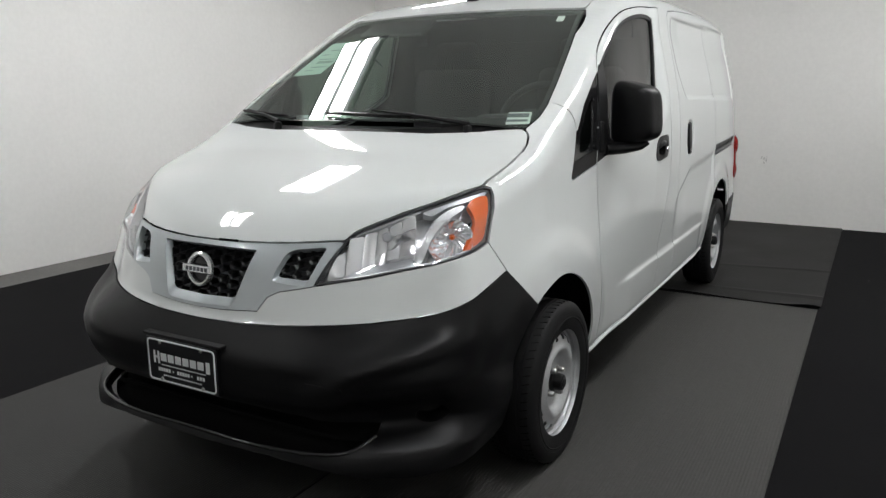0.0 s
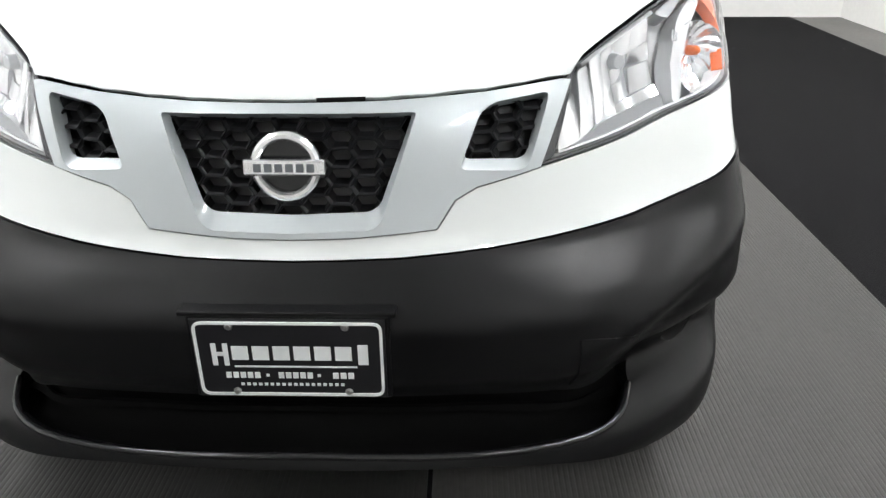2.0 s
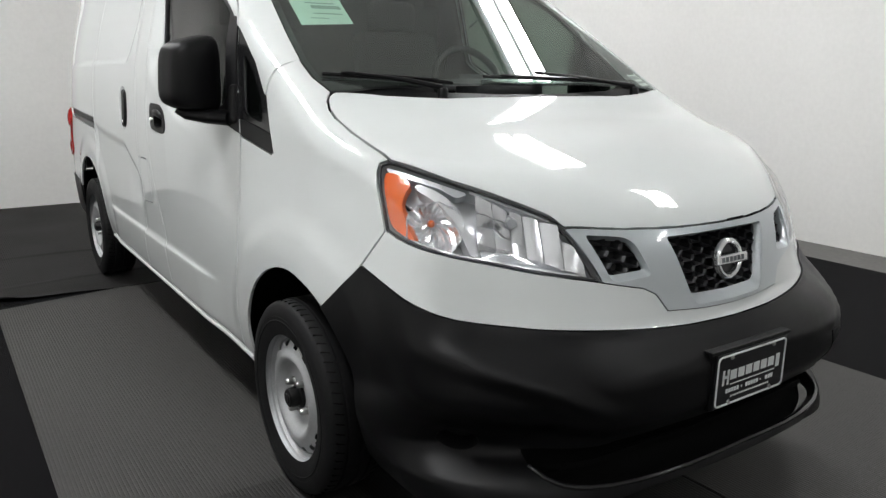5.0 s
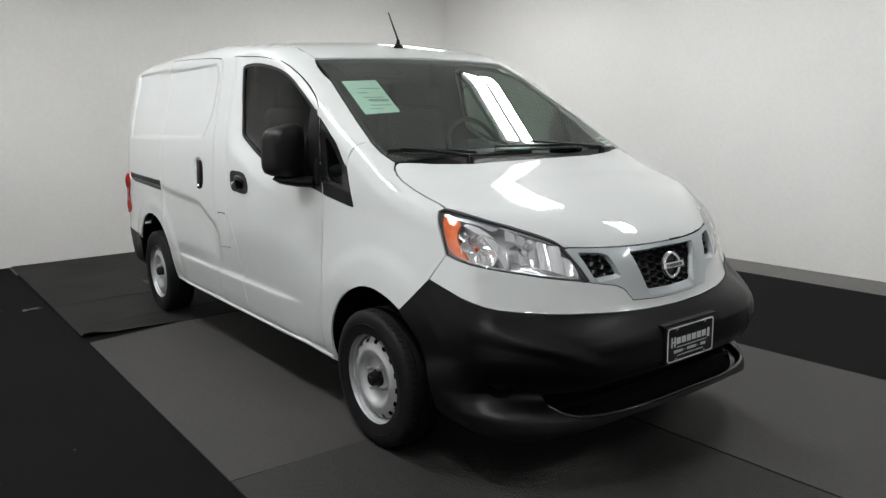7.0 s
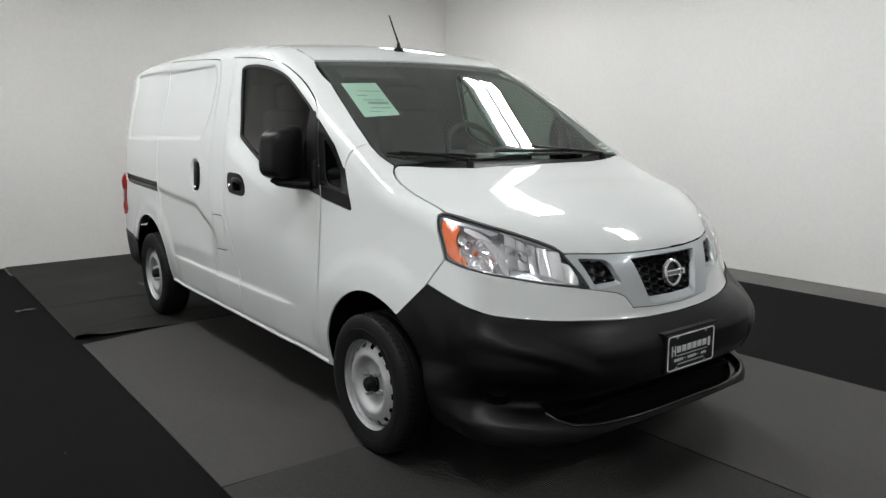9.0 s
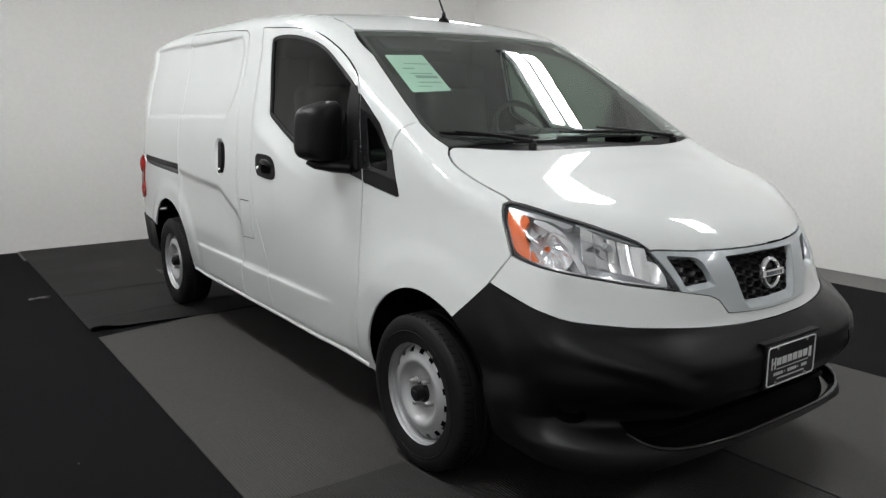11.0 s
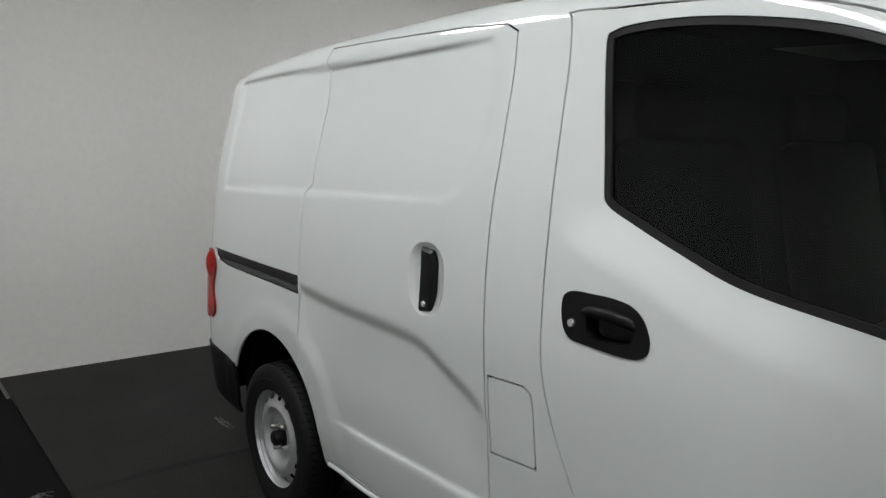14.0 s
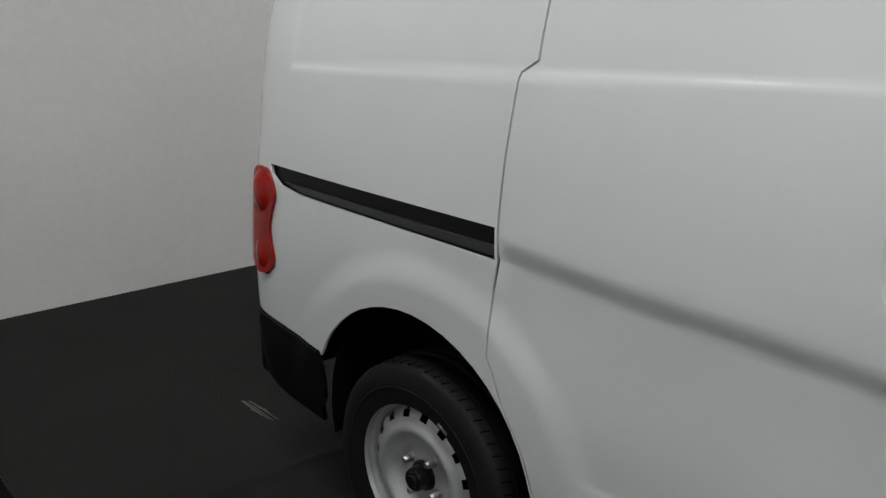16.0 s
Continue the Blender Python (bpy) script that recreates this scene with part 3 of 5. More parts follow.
DOOR_POCKET = [(1.425, 1.055), (1.42, 1.088), (1.393, 1.1), (1.284, 1.098), (1.235, 1.09), (1.203, 1.066), (1.187, 1.028), (1.19, 0.997), (1.216, 0.982), (1.272, 0.981), (1.395, 0.990), (1.417, 1.01)]
SCREEN_EDGE = [(0.606, 1.660), (0.645, 1.54), (0.677, 1.43), (0.699, 1.345), (0.713, 1.275), (0.712, 1.225), (0.692, 1.186)]  # (x, z)

HOOD_SIDE = [(0.702, 0.008), (0.716, -0.010), (0.728, -0.045), (0.731, -0.085), (0.727, -0.165), (0.720, -0.245), (0.713, -0.310)]  # (x, y)


def arch(y, z, r, a0, a1, n=22):
    return [(y + r * math.cos(radians(a)), z + r * math.sin(radians(a))) for a in np.linspace(a0, a1, n)]


FRONT_ARCH = arch(0.0, 0.32, 0.367, -10, 122.5)
REAR_ARCH = arch(2.955, 0.338, 0.382, 185, 25)
hood_side = on_top(np.array(HOOD_SIDE) + (0.0035, 0.0))
screen_edge = on_screen(np.array(SCREEN_EDGE))
ROOF_X = 0.60
rail_y = np.linspace(0.93, 3.62, 24)
roof_edge = on_top(np.stack([0 * rail_y + ROOF_X, rail_y], 1))

# shell behind the seams, and the underbody
for sign in (1, -1):
    shell = [(-0.30, 0.66)] + [(0.2, 0.70)] + [(0.36, 0.55), (0.40, 0.292), (2.52, 0.318), (2.56, 0.5)] + arch(2.95, 0.335, 0.42, 160, 20, 10) + [(3.6, 0.55), (3.6, 1.70), (3.0, 1.76), (1.5, 1.73), (1.0, 1.67), (0.62, 1.49), (0.5, 1.40), (0.2, 1.20), (0.0, 1.10), (-0.25, 0.98)]
    sheet("inner_shell", SEAM, van, [shell, inset(WINDOW, -0.004), inset(QUARTER, 0.03), inset(RAIL, -0.01), inset(SLIDE_POCKET, -0.006), inset(DOOR_POCKET, -0.006)], on_side(sign), 0.04, -0.028, 0)
part("underbody", box((1.42, 3.9, 0.06), (0, 1.5, 0.25), 0.02), SEAM, van)
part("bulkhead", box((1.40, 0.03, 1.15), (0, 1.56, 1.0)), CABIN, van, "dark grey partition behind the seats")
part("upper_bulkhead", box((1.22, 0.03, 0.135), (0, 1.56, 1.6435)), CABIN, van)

for sign in (1, -1):
    side = on_side(sign)
    # body side: pillars, sill, roof rail and rear quarter in one pressing
    ring = [(0.372, 0.268)] + [(q, float(sill_edge(q))) for q in (0.45, 0.6, 0.8, 1.0, 1.3, 1.7, 2.1, 2.4)] + [(2.565, 0.302)] + REAR_ARCH + [(3.31, 0.512), (3.45, 0.525), (3.655, 0.552), (3.655, 1.0), (3.648, 1.4), (3.63, 1.68), (3.62, float(roof_edge[-1, 2]))]
    ring += [(p[1], p[2]) for p in roof_edge[::-1][1:]]
    ring += [(p[1], p[2]) for p in screen_edge[:5]] + [(0.216, 1.245), (0.243, 1.174)]
    ring += QUARTER[6:-1] + DOOR_TOP[:-1] + REAR_SEAM + [(0.9, 0.3145), (0.7, 0.309), (0.458, 0.2965), (0.385, 0.292)]
    holes = [SLIDE, RAIL]
    if sign < 0:
        holes.append(inset(FUEL, -0.0022))
    pressing = sheet("body_side", PAINT, van, [ring] + holes, side, 0.0155, 0.0, 0.009)
    if sign < 0:
        sheet("fuel_lid", PAINT, van, [inset(rounded(FUEL, 0.012), 0.0030)], side, 0.03, 0.0, 0.009)
    # rolled edge along the foot of the sill
    q = np.linspace(0.40, 2.545, 40)
    foot = side(np.stack([q, sill_edge(q) + 0.010], 1))
    part("sill_edge", tube([tuple(v + np.array([-sign * 0.0015, 0, 0])) for v in foot], 0.0105, 12), PAINT, van, smooth=60)
    # front door
    outline = inset(DOOR_TOP + REAR_SEAM[1:] + [(0.9, 0.3155), (0.7, 0.310), (0.458, 0.2985)] + FRONT_SEAM[::-1][1:-1], 0.0048)
    door = sheet("front_door", PAINT, van, [outline, WINDOW, rounded(DOOR_POCKET, 0.02)], side, 0.0125, 0.0, 0.009, label="white front door with a dark window")
    sheet("window_seal", SEAL, door, [inset(WINDOW, -0.003), inset(WINDOW, 0.016)], side, 0.02, -0.003, 0.01)
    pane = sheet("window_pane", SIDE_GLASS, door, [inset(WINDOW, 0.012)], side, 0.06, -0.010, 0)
    pane.visible_shadow = False
    sheet("mirror_sail", SEAL, door, [[(0.578, 1.430), (0.575, 1.334), (0.53, 1.062), (0.4355, 1.040), (0.4425, 1.093), (0.5055, 1.380), (0.5125, 1.3845), (0.548, 1.411)]], side, 0.03, 0.0012, 0.006)
    hollow = rounded([(1.352, 1.060), (1.30, 1.062), (1.235, 1.052), (1.222, 1.030), (1.238, 1.008), (1.312, 1.000), (1.350, 1.008)], 0.018)
    cover = sheet("handle_cover", BLACK, door, [rounded(DOOR_POCKET, 0.02), hollow], side, 0.012, 0.003, 0.012, label="black door handle cover with a hollow")
    dish("hollow", BLACK, cover, side(dense(hollow, 0.008)), [(0.0, 0.002), (0.04, -0.010), (0.12, -0.030), (0.4, -0.036)])
    grip = side(np.array([(1.372, 1.056), (1.34, 1.062), (1.29, 1.062), (1.24, 1.054), (1.218, 1.040)]))
    part("door_handle", tube([tuple(q + np.array([sign * h, 0, 0])) for q, h in zip(grip, (-0.010, -0.001, 0.001, -0.001, -0.010))], [0.010, 0.014, 0.015, 0.014, 0.009], 12), BLACK, cover, "black pull handle", smooth=50)
    part("key_lock", moved(lathe([(0.0, 0.004), (0.008, 0.004), (0.011, 0.0), (0.011, -0.02)], 20), Matrix.Translation(side(np.array([(1.392, 1.029)]))[0] + np.array([sign * 0.004, 0, 0])) @ Matrix.Diagonal((sign, 1, 1, 1))), CHROME, door, "chrome key lock", smooth=40)
    # sliding door
    slider = sheet("sliding_door", PAINT, van, [inset(SLIDE, 0.005), rounded(SLIDE_POCKET, 0.03)], side, 0.0135, 0.0, 0.009, label="white sliding door with a pressed load panel")
    p = side(dense(rounded(SLIDE_POCKET, 0.03), 0.01))
    dish("handle_pocket", PAINT, slider, p, [(0.0, 0.0), (0.05, -0.002), (0.16, -0.011), (0.35, -0.016), (0.6, -0.017)])
    bar = [(1.957, 1.14), (1.908, 1.132), (1.896, 1.10), (1.898, 1.02), (1.914, 0.966), (1.962, 0.96), (1.956, 1.05)]
    bm = bmesh.new()
    base = side(np.array(bar))
    rings = []
    for s, h in ((0.0, -0.016), (0.0, -0.004), (0.10, 0.003), (0.5, 0.005)):
        mid = base.mean(0)
        rings.append([bm.verts.new(tuple(q + (mid - q) * s + np.array([sign * h, 0, 0]))) for q in base])
    for a, b in zip(rings, rings[1:]):
        for i in range(len(a)):
            bm.faces.new((a[i], a[(i + 1) % len(a)], b[(i + 1) % len(a)], b[i]))
    bm.faces.new(rings[-1])
    handle = part("door_handle", bm, BLACK, slider, "black upright pull handle", smooth=35)
    part("key_lock", moved(lathe([(0.0, 0.004), (0.007, 0.004), (0.010, 0.0), (0.010, -0.02)], 20), Matrix.Translation(side(np.array([(1.934, 0.985)]))[0] + np.array([sign * 0.004, 0, 0])) @ Matrix.Diagonal((sign, 1, 1, 1))), CHROME, slider, "chrome key lock", smooth=40)
    # rail channel of the sliding door
    sheet("door_rail", BLACK, van, [inset(RAIL, -0.004)], side, 0.05, -0.014, 0, label="black sliding door rail set in the side")
    # light caught on the lower lip is put into its paler grey
    lower = [(3.47, 0.947), (2.698, 0.927), (2.695, 0.907), (3.39, 0.930)]
    sheet("rail_lip", BEZEL, van, [lower], side, 0.05, -0.003, 0.01)
    # front quarter window
    quarter = sheet("quarter_window", GLOSS_BLACK, van, [inset(QUARTER, 0.0012), rounded([(0.40, 1.105), (0.31, 1.09), (0.265, 1.085), (0.285, 1.16), (0.35, 1.235), (0.41, 1.28), (0.435, 1.29)], 0.025)], side, 0.03, -0.004, 0.008, label="black-edged fixed quarter window")
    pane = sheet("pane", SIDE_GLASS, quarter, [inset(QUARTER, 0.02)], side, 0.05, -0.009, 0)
    pane.visible_shadow = False
    sheet("lower_trim", BLACK, quarter, [[(0.434, 1.088), (0.308, 1.073), (0.205, 1.054), (0.197, 1.035), (0.187, 1.004), (0.196, 0.999), (0.295, 1.015), (0.428, 1.037)]], side, 0.03, 0.0, 0.008)
    # front wing
    wing = FRONT_ARCH + [(-0.27, 0.695)] + [(p[1], p[2]) for p in on_front(np.array([(49.42, 0.7685), (47.05, 0.828), (45.65, 0.861), (45.55, 0.868), (46.55, 0.930), (47.55, 1.003), (47.4, 1.0225), (46.1, 1.0305)]))] + [(p[1], p[2]) for p in hood_side[::-1]]
    wing += [(p[1], p[2]) for p in screen_edge[:3:-1]] + [(0.210, 1.243), (0.238, 1.172)] + QUARTER[5:0:-1] + FRONT_SEAM[6:] + [(0.40, 0.295)]
    sheet("front_wing", PAINT, van, [inset(wing, 0.001)], side, 0.022, 0.0, 0.009)
    # wheel housings
    for y, z, r, out in ((0.0, 0.32, 0.372, 0.765), (2.95, 0.335, 0.384, 0.80)):
        bm = lathe([(0.05, 0.50), (r + 0.03, 0.52), (r + 0.03, 0.70), (r + 0.004, out)], 48)
        bm = moved(bm, Matrix.Translation((0, y, z)) @ Matrix.Diagonal((sign, 1, 1, 1)))
        bmesh.ops.delete(bm, geom=[v for v in bm.verts if v.co.z < (0.25 if y < 1 else 0.20)], context="VERTS")
        part("wheel_housing", bm, LINER, van, smooth=40)
    # tail lamp and rear bumper end
    tail = [(3.60, 0.98), (3.545, 0.965), (3.512, 0.93), (3.505, 0.895), (3.525, 0.855), (3.538, 0.81), (3.53, 0.765), (3.515, 0.73), (3.52, 0.695), (3.55, 0.675), (3.60, 0.665), (3.655, 0.70), (3.655, 0.95)]
    lens = sheet("tail_lamp", RED, van, [rounded(tail, 0.02)], side, 0.02, 0.010, 0.02, label="red tail lamp with two round lobes")
    for z in (0.905, 0.725):
        bm = bmesh.new()
        bmesh.ops.create_uvsphere(bm, u_segments=24, v_segments=14, radius=1, matrix=Matrix.Translation((sign * 0.836, 3.572, z)) @ Matrix.Diagonal((0.030, 0.056, 0.070, 1)))
        part("lobe", bm, RED, lens, smooth=60)
    sheet("rear_bumper_end", BLACK, van, [[(3.312, 0.508), (3.45, 0.521), (3.66, 0.548), (3.66, 0.36), (3.50, 0.30), (3.34, 0.28), (3.325, 0.33), (3.300, 0.37), (3.290, 0.42), (3.296, 0.47)]], side, 0.03, 0.008, 0.012, label="black plastic end of the rear bumper")

# bonnet, roof, windscreen, rear
rear_line = [(0.0, -0.093), (0.14, -0.091), (0.36, -0.080), (0.46, -0.062), (0.55, -0.042), (0.64, -0.004), (0.682, 0.014)]
HOOD = rear_line + HOOD_SIDE
HOOD += [(p[0] - 0.001, p[1] + 0.001) for p in on_front(np.array([(45.8, 1.0295), (44.0, 1.0235), (40.0, 1.005), (36.6, 0.987), (33.0, 0.969), (30.0, 0.951), (26.9, 0.931), (24.6, 0.913)]))]
HOOD += [(p[0], p[1]) for p in on_nose(np.array([(0.436, 0.889), (0.42, 0.8895), (0.36, 0.8855), (0.30, 0.8825), (0.22, 0.8795), (0.145, 0.8775), (0.07, 0.8765), (0.0, 0.8765)]))]
hood = sheet("bonnet", PAINT, van, [inset(mirrored(HOOD), 0.0012)], on_top, 0.026, label="white domed bonnet with lamp reflections")
sheet("bonnet_lining", SEAM, van, [inset(mirrored(HOOD), -0.006)], on_top, 0.06, -0.02, 0)
xs = np.linspace(0, 0.606, 12)
top_edge = on_screen(np.stack([xs, 1.674 - 0.014 * (xs / 0.606) ** 2], 1))
ROOF = [(p[0], p[1] + 0.004) for p in top_edge[:-1]] + [(ROOF_X, float(top_edge[-1, 1]) + 0.01), (ROOF_X, 3.62), (0.3, 3.64), (0.0, 3.645)]
roof = sheet("roof", PAINT, van, [mirrored(ROOF)], on_top, 0.05, label="white steel roof")
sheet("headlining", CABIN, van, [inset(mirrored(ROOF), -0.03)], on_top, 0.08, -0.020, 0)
edge = [(x, z) for x, z in SCREEN_EDGE]
low = on_top(np.array([(x, y) for x, y in rear_line]))
half = [(p[0], p[2]) for p in top_edge] + edge[1:] + [(0.64, 1.19), (0.55, 1.199), (0.36, 1.205), (0.14, 1.208), (0.0, 1.208)]
screen = sheet("windscreen", SCREEN, van, [inset(mirrored(half), 0.004)], on_screen, 0.04, -0.003, 0, label="green-tinted windscreen with black edges")
screen.visible_shadow = False
inner = inset(mirrored(half), 0.022)
inner[:, 1] = np.clip(inner[:, 1], 1.226, 1.648)
sheet("black_edge", GLOSS_BLACK, screen, [inset(mirrored(half), 0.0), inner], on_screen, 0.03, -0.006, 0)
cowl = [(x, y + 0.004) for x, y in rear_line] + [(0.70, 0.04), (0.63, 0.075), (0.55, 0.03), (0.36, -0.035), (0.14, -0.06), (0.0, -0.065)]
sheet("cowl", BLACK, van, [mirrored(cowl)], on_top, 0.03, -0.012, 0.01, label="black plastic cowl at the foot of the windscreen")
for s in (1, -1):
    sheet("rear_door", PAINT, van, [np.array([(0.004, 0.56), (0.83, 0.56), (0.825, 1.0), (0.79, 1.35), (0.70, 1.66), (0.004, 1.70)]) * (s, 1)], on_rear, 0.06)
part("rear_bumper", box((1.60, 0.10, 0.26), (0, 3.68, 0.42), 0.03, 3), BLACK, van)

# ---- the van's front ----
surround = [(0.0, 0.874), (0.145, 0.875), (0.30, 0.880), (0.42, 0.887), (0.436, 0.884), (0.41, 0.825), (0.386, 0.766), (0.285, 0.746), (0.252, 0.729), (0.224, 0.687), (0.1, 0.679), (0.0, 0.677)]
CENTRE = mirrored([(0.0, 0.860), (0.194, 0.858), (0.140, 0.702), (0.125, 0.690), (0.0, 0.687)])
CENTRE_MESH = mirrored([(0.0, 0.856), (0.188, 0.854), (0.137, 0.721), (0.122, 0.711), (0.0, 0.708)])
VENT = np.array([(0.400, 0.872), (0.309, 0.864), (0.288, 0.850), (0.258, 0.774), (0.352, 0.765), (0.367, 0.772)])
VENT_MESH = np.array([(0.396, 0.868), (0.311, 0.861), (0.291, 0.848), (0.264, 0.784), (0.350, 0.777), (0.363, 0.782)])
VENT_LEFT, VENT_RIGHT = VENT, VENT * (-1, 1)
MESH_LEFT, MESH_RIGHT = VENT_MESH, VENT_MESH * (-1, 1)
grille = sheet("grille", SILVER, van, [inset(mirrored(surround), 0.0008), rounded(CENTRE, 0.006), rounded(VENT_LEFT, 0.012), rounded(VENT_RIGHT, 0.012)], on_nose, 0.018, 0.002, 0.03, label="silver grille surround with three black meshes")


def funnel(loop, inner, deep, mat):
    """Sloping walls from an opening of the grille down to its mesh."""
    ring, foot = on_nose(rounded(loop, 0.01)), on_nose(rounded(inner, 0.01))
    ring = ring + slope(ring) * 0.001
    bm = bmesh.new()
    rows = []
    for s, h in ((0.0, 0.0), (0.12, -deep * 0.10), (0.3, -deep * 0.25), (1.0, -deep)):
        rows.append([bm.verts.new(tuple(q + (p - q) * s + np.array([0, -h, 0]))) for q, p in zip(ring, foot)])
    for a, b in zip(rows, rows[1:]):
        for i in range(len(a)):
            bm.faces.new((a[i], a[(i + 1) % len(a)], b[(i + 1) % len(a)], b[i]))
    return part("opening_edge", bm, mat, grille, smooth=60)


for loop, inner in ((CENTRE, CENTRE_MESH), (VENT_LEFT, MESH_LEFT), (VENT_RIGHT, MESH_RIGHT)):
    funnel(loop, inner, 0.019, SILVER)

sheet("latch_gap", SEAM, van, [[(0.045, 0.8745), (0.045, 0.8795), (0.118, 0.8800), (0.118, 0.8752)]], on_nose, 0.02, 0.0035, 0.003, label="dark latch gap under the bonnet edge")


def honeycomb(loop):
    """Flattened six-sided cells with walls, cut to an opening."""
    loop = np.asarray(loop)
    bm, lo, hi = bmesh.new(), loop.min(0), loop.max(0)
    w, h, row = 0.049, 0.0275, 0
    z = lo[1] - h
    shape = [(0.5, 0), (0.30, 0.5), (-0.30, 0.5), (-0.5, 0), (-0.30, -0.5), (0.30, -0.5)]
    while z < hi[1] + h:
        x = lo[0] - w + (row % 2) * w * 0.8
        while x < hi[0] + w:
            if within_loop(np.array([(x, z)]), inset(loop, -0.012))[0]:
                rings = []
                for k, d in ((1.0, -0.026), (0.93, -0.020), (0.82, -0.024), (0.70, -0.048)):
                    q = np.array([(x + a * w * 1.0 * k, z + b * h * k) for a, b in shape])
                    p = on_nose(q)
                    rings.append([bm.verts.new((float(v[0]), float(v[1]) - d, float(v[2]))) for v in p])
                for a, b in zip(rings, rings[1:]):
                    for i in range(6):
                        bm.faces.new((a[i], a[(i + 1) % 6], b[(i + 1) % 6], b[i]))
                bm.faces.new(rings[-1])
            x += w * 1.6
        z += h * 0.5
        row += 1
    return part("grille_mesh", bm, GRILLE_BLACK, grille, "black honeycomb mesh")


for loop in (CENTRE_MESH, MESH_LEFT, MESH_RIGHT):
    honeycomb(loop)

# badge: a plain ring and bar
at = on_nose(np.array([(0.0, 0.789)]))[0]
tilt = Matrix.Translation(at + np.array([0, -0.004, 0])) @ Matrix.Rotation(radians(-8), 4, "X")
ringm = lathe([(0.0395, -0.004), (0.0395, 0.006), (0.043, 0.010), (0.048, 0.010), (0.0525, 0.005), (0.0525, -0.004)], 56, "z")
badge = part("badge", moved(ringm, tilt @ Matrix.Rotation(radians(90), 4, "X")), BADGE, grille, "plain silver ring and bar badge", smooth=30)
part("bar", moved(box((0.122, 0.014, 0.024), (0, -0.010, 0), 0.003), tilt), BADGE, badge)
for i in range(6):
    part("inlay", moved(box((0.0115, 0.002, 0.0125), (-0.0395 + 0.0158 * i, -0.0168, 0), 0.0005), tilt), INK, badge, "dark plain bar")
part("backing", moved(lathe([(0.0, -0.003), (0.040, -0.003)], 40, "z"), tilt @ Matrix.Rotation(radians(90), 4, "X")), GLOSS_BLACK, badge)

# white nose panel under lamps and grille
EDGE = [(0.0, 0.646), (8, 0.648), (15, 0.654), (21, 0.661), (27.2, 0.667), (31, 0.673), (33.5, 0.679), (36, 0.688), (38, 0.698), (40, 0.711), (41.5, 0.720), (43.3, 0.731), (45.1, 0.742), (49.3, 0.768)]  # (bearing, z)
LAMP_LOW = [(45.4, 0.867), (43.7, 0.857), (39.6, 0.840), (34, 0.815), (27.2, 0.791), (21.3, 0.774), (18.9, 0.767)]
nose_half = EDGE + [(46.9, 0.828)] + LAMP_LOW[:-1] + [tuple(v) for v in bearing(on_nose(np.array([(0.386, 0.766), (0.285, 0.746), (0.252, 0.729), (0.224, 0.687), (0.1, 0.679)])))] + [(0.0, 0.677)]
sheet("nose_panel", PAINT, van, [inset(mirrored(nose_half) * DEG, 0.0015) / DEG], on_front, 0.022, 0.0, 0.012, scale=DEG)

# black bumper
arch_cut = bearing(on_side(1)(np.array(arch(0.0, 0.32, 0.367, 122.5, 188, 12))))
bumper_half = [(0.0, 0.644)] + [(a, z - 0.002) for a, z in EDGE[1:]] + [(53.5, 0.69)] + [tuple(v) for v in arch_cut] + [(46, 0.250), (40, 0.238), (33, 0.228), (27, 0.238), (22.5, 0.257), (19, 0.272), (14, 0.288), (8, 0.294), (0.0, 0.296)]
INTAKE = mirrored([(0.0, 0.425), (12, 0.424), (19, 0.415), (28.4, 0.360), (27.6, 0.332), (25.2, 0.311), (21.6, 0.303), (13, 0.308), (0.0, 0.316)])
FOG = np.array([(35.6 + 2.6 * math.cos(math.tau * i / 24), 0.382 + 0.030 * math.sin(math.tau * i / 24) + 0.002 * math.cos(math.tau * i / 24)) for i in range(24)])
bumper = sheet("front_bumper", BLACK, van, [mirrored(bumper_half), INTAKE, FOG, FOG * (-1, 1)], on_front, 0.014, 0.004, 0.028, label="black unpainted plastic front bumper", scale=DEG)
sheet("intake_back", SEAM, bumper, [inset(INTAKE * DEG, -0.05) / DEG], on_front, 0.05, -0.055, 0, scale=DEG)
slat = mirrored([(0.0, 0.381), (13, 0.370), (23, 0.347), (27.6, 0.338), (27.5, 0.330), (23, 0.339), (13, 0.361), (0.0, 0.371)])
sheet("slat", SEAM, bumper, [slat], on_front, 0.03, -0.022, 0.008, scale=DEG)
for sign in (1, -1):
    ring = on_front(FOG * (sign, 1))
    pocket = dish("fog_lamp_pocket", BLACK, bumper, ring, [(0.0, 0.003), (0.10, -0.004), (0.16, -0.022), (0.22, -0.040), (0.9, -0.042)], "round black fog lamp blank")
low_edge = np.array([(a, z) for a, z in INTAKE if z < 0.345])
low_edge = low_edge[np.argsort(low_edge[:, 0])]
p = on_front(np.array(flowing(low_edge, 3)))
part("intake_lip", tube([tuple(v) for v in p + slope(p) * 0.002], 0.007, 10), GLOSS_BLACK, bumper, "black lip along the lower intake", smooth=60)
top_line = np.array([(a, 0.421 - 0.0000265 * abs(a) ** 2.25) for a in np.linspace(-27, 27, 25)])
p = on_front(top_line)
part("intake_edge", tube([tuple(v) for v in p - slope(p) * 0.020], 0.0035, 8), GLOSS_BLACK, bumper, smooth=60)
tow = np.array([(19.8, 0.527), (24.1, 0.52), (25.0, 0.43), (19.9, 0.424)])
sheet("tow_cover", BLACK, bumper, [tow], on_front, 0.02, 0.0065, 0.004, scale=DEG)

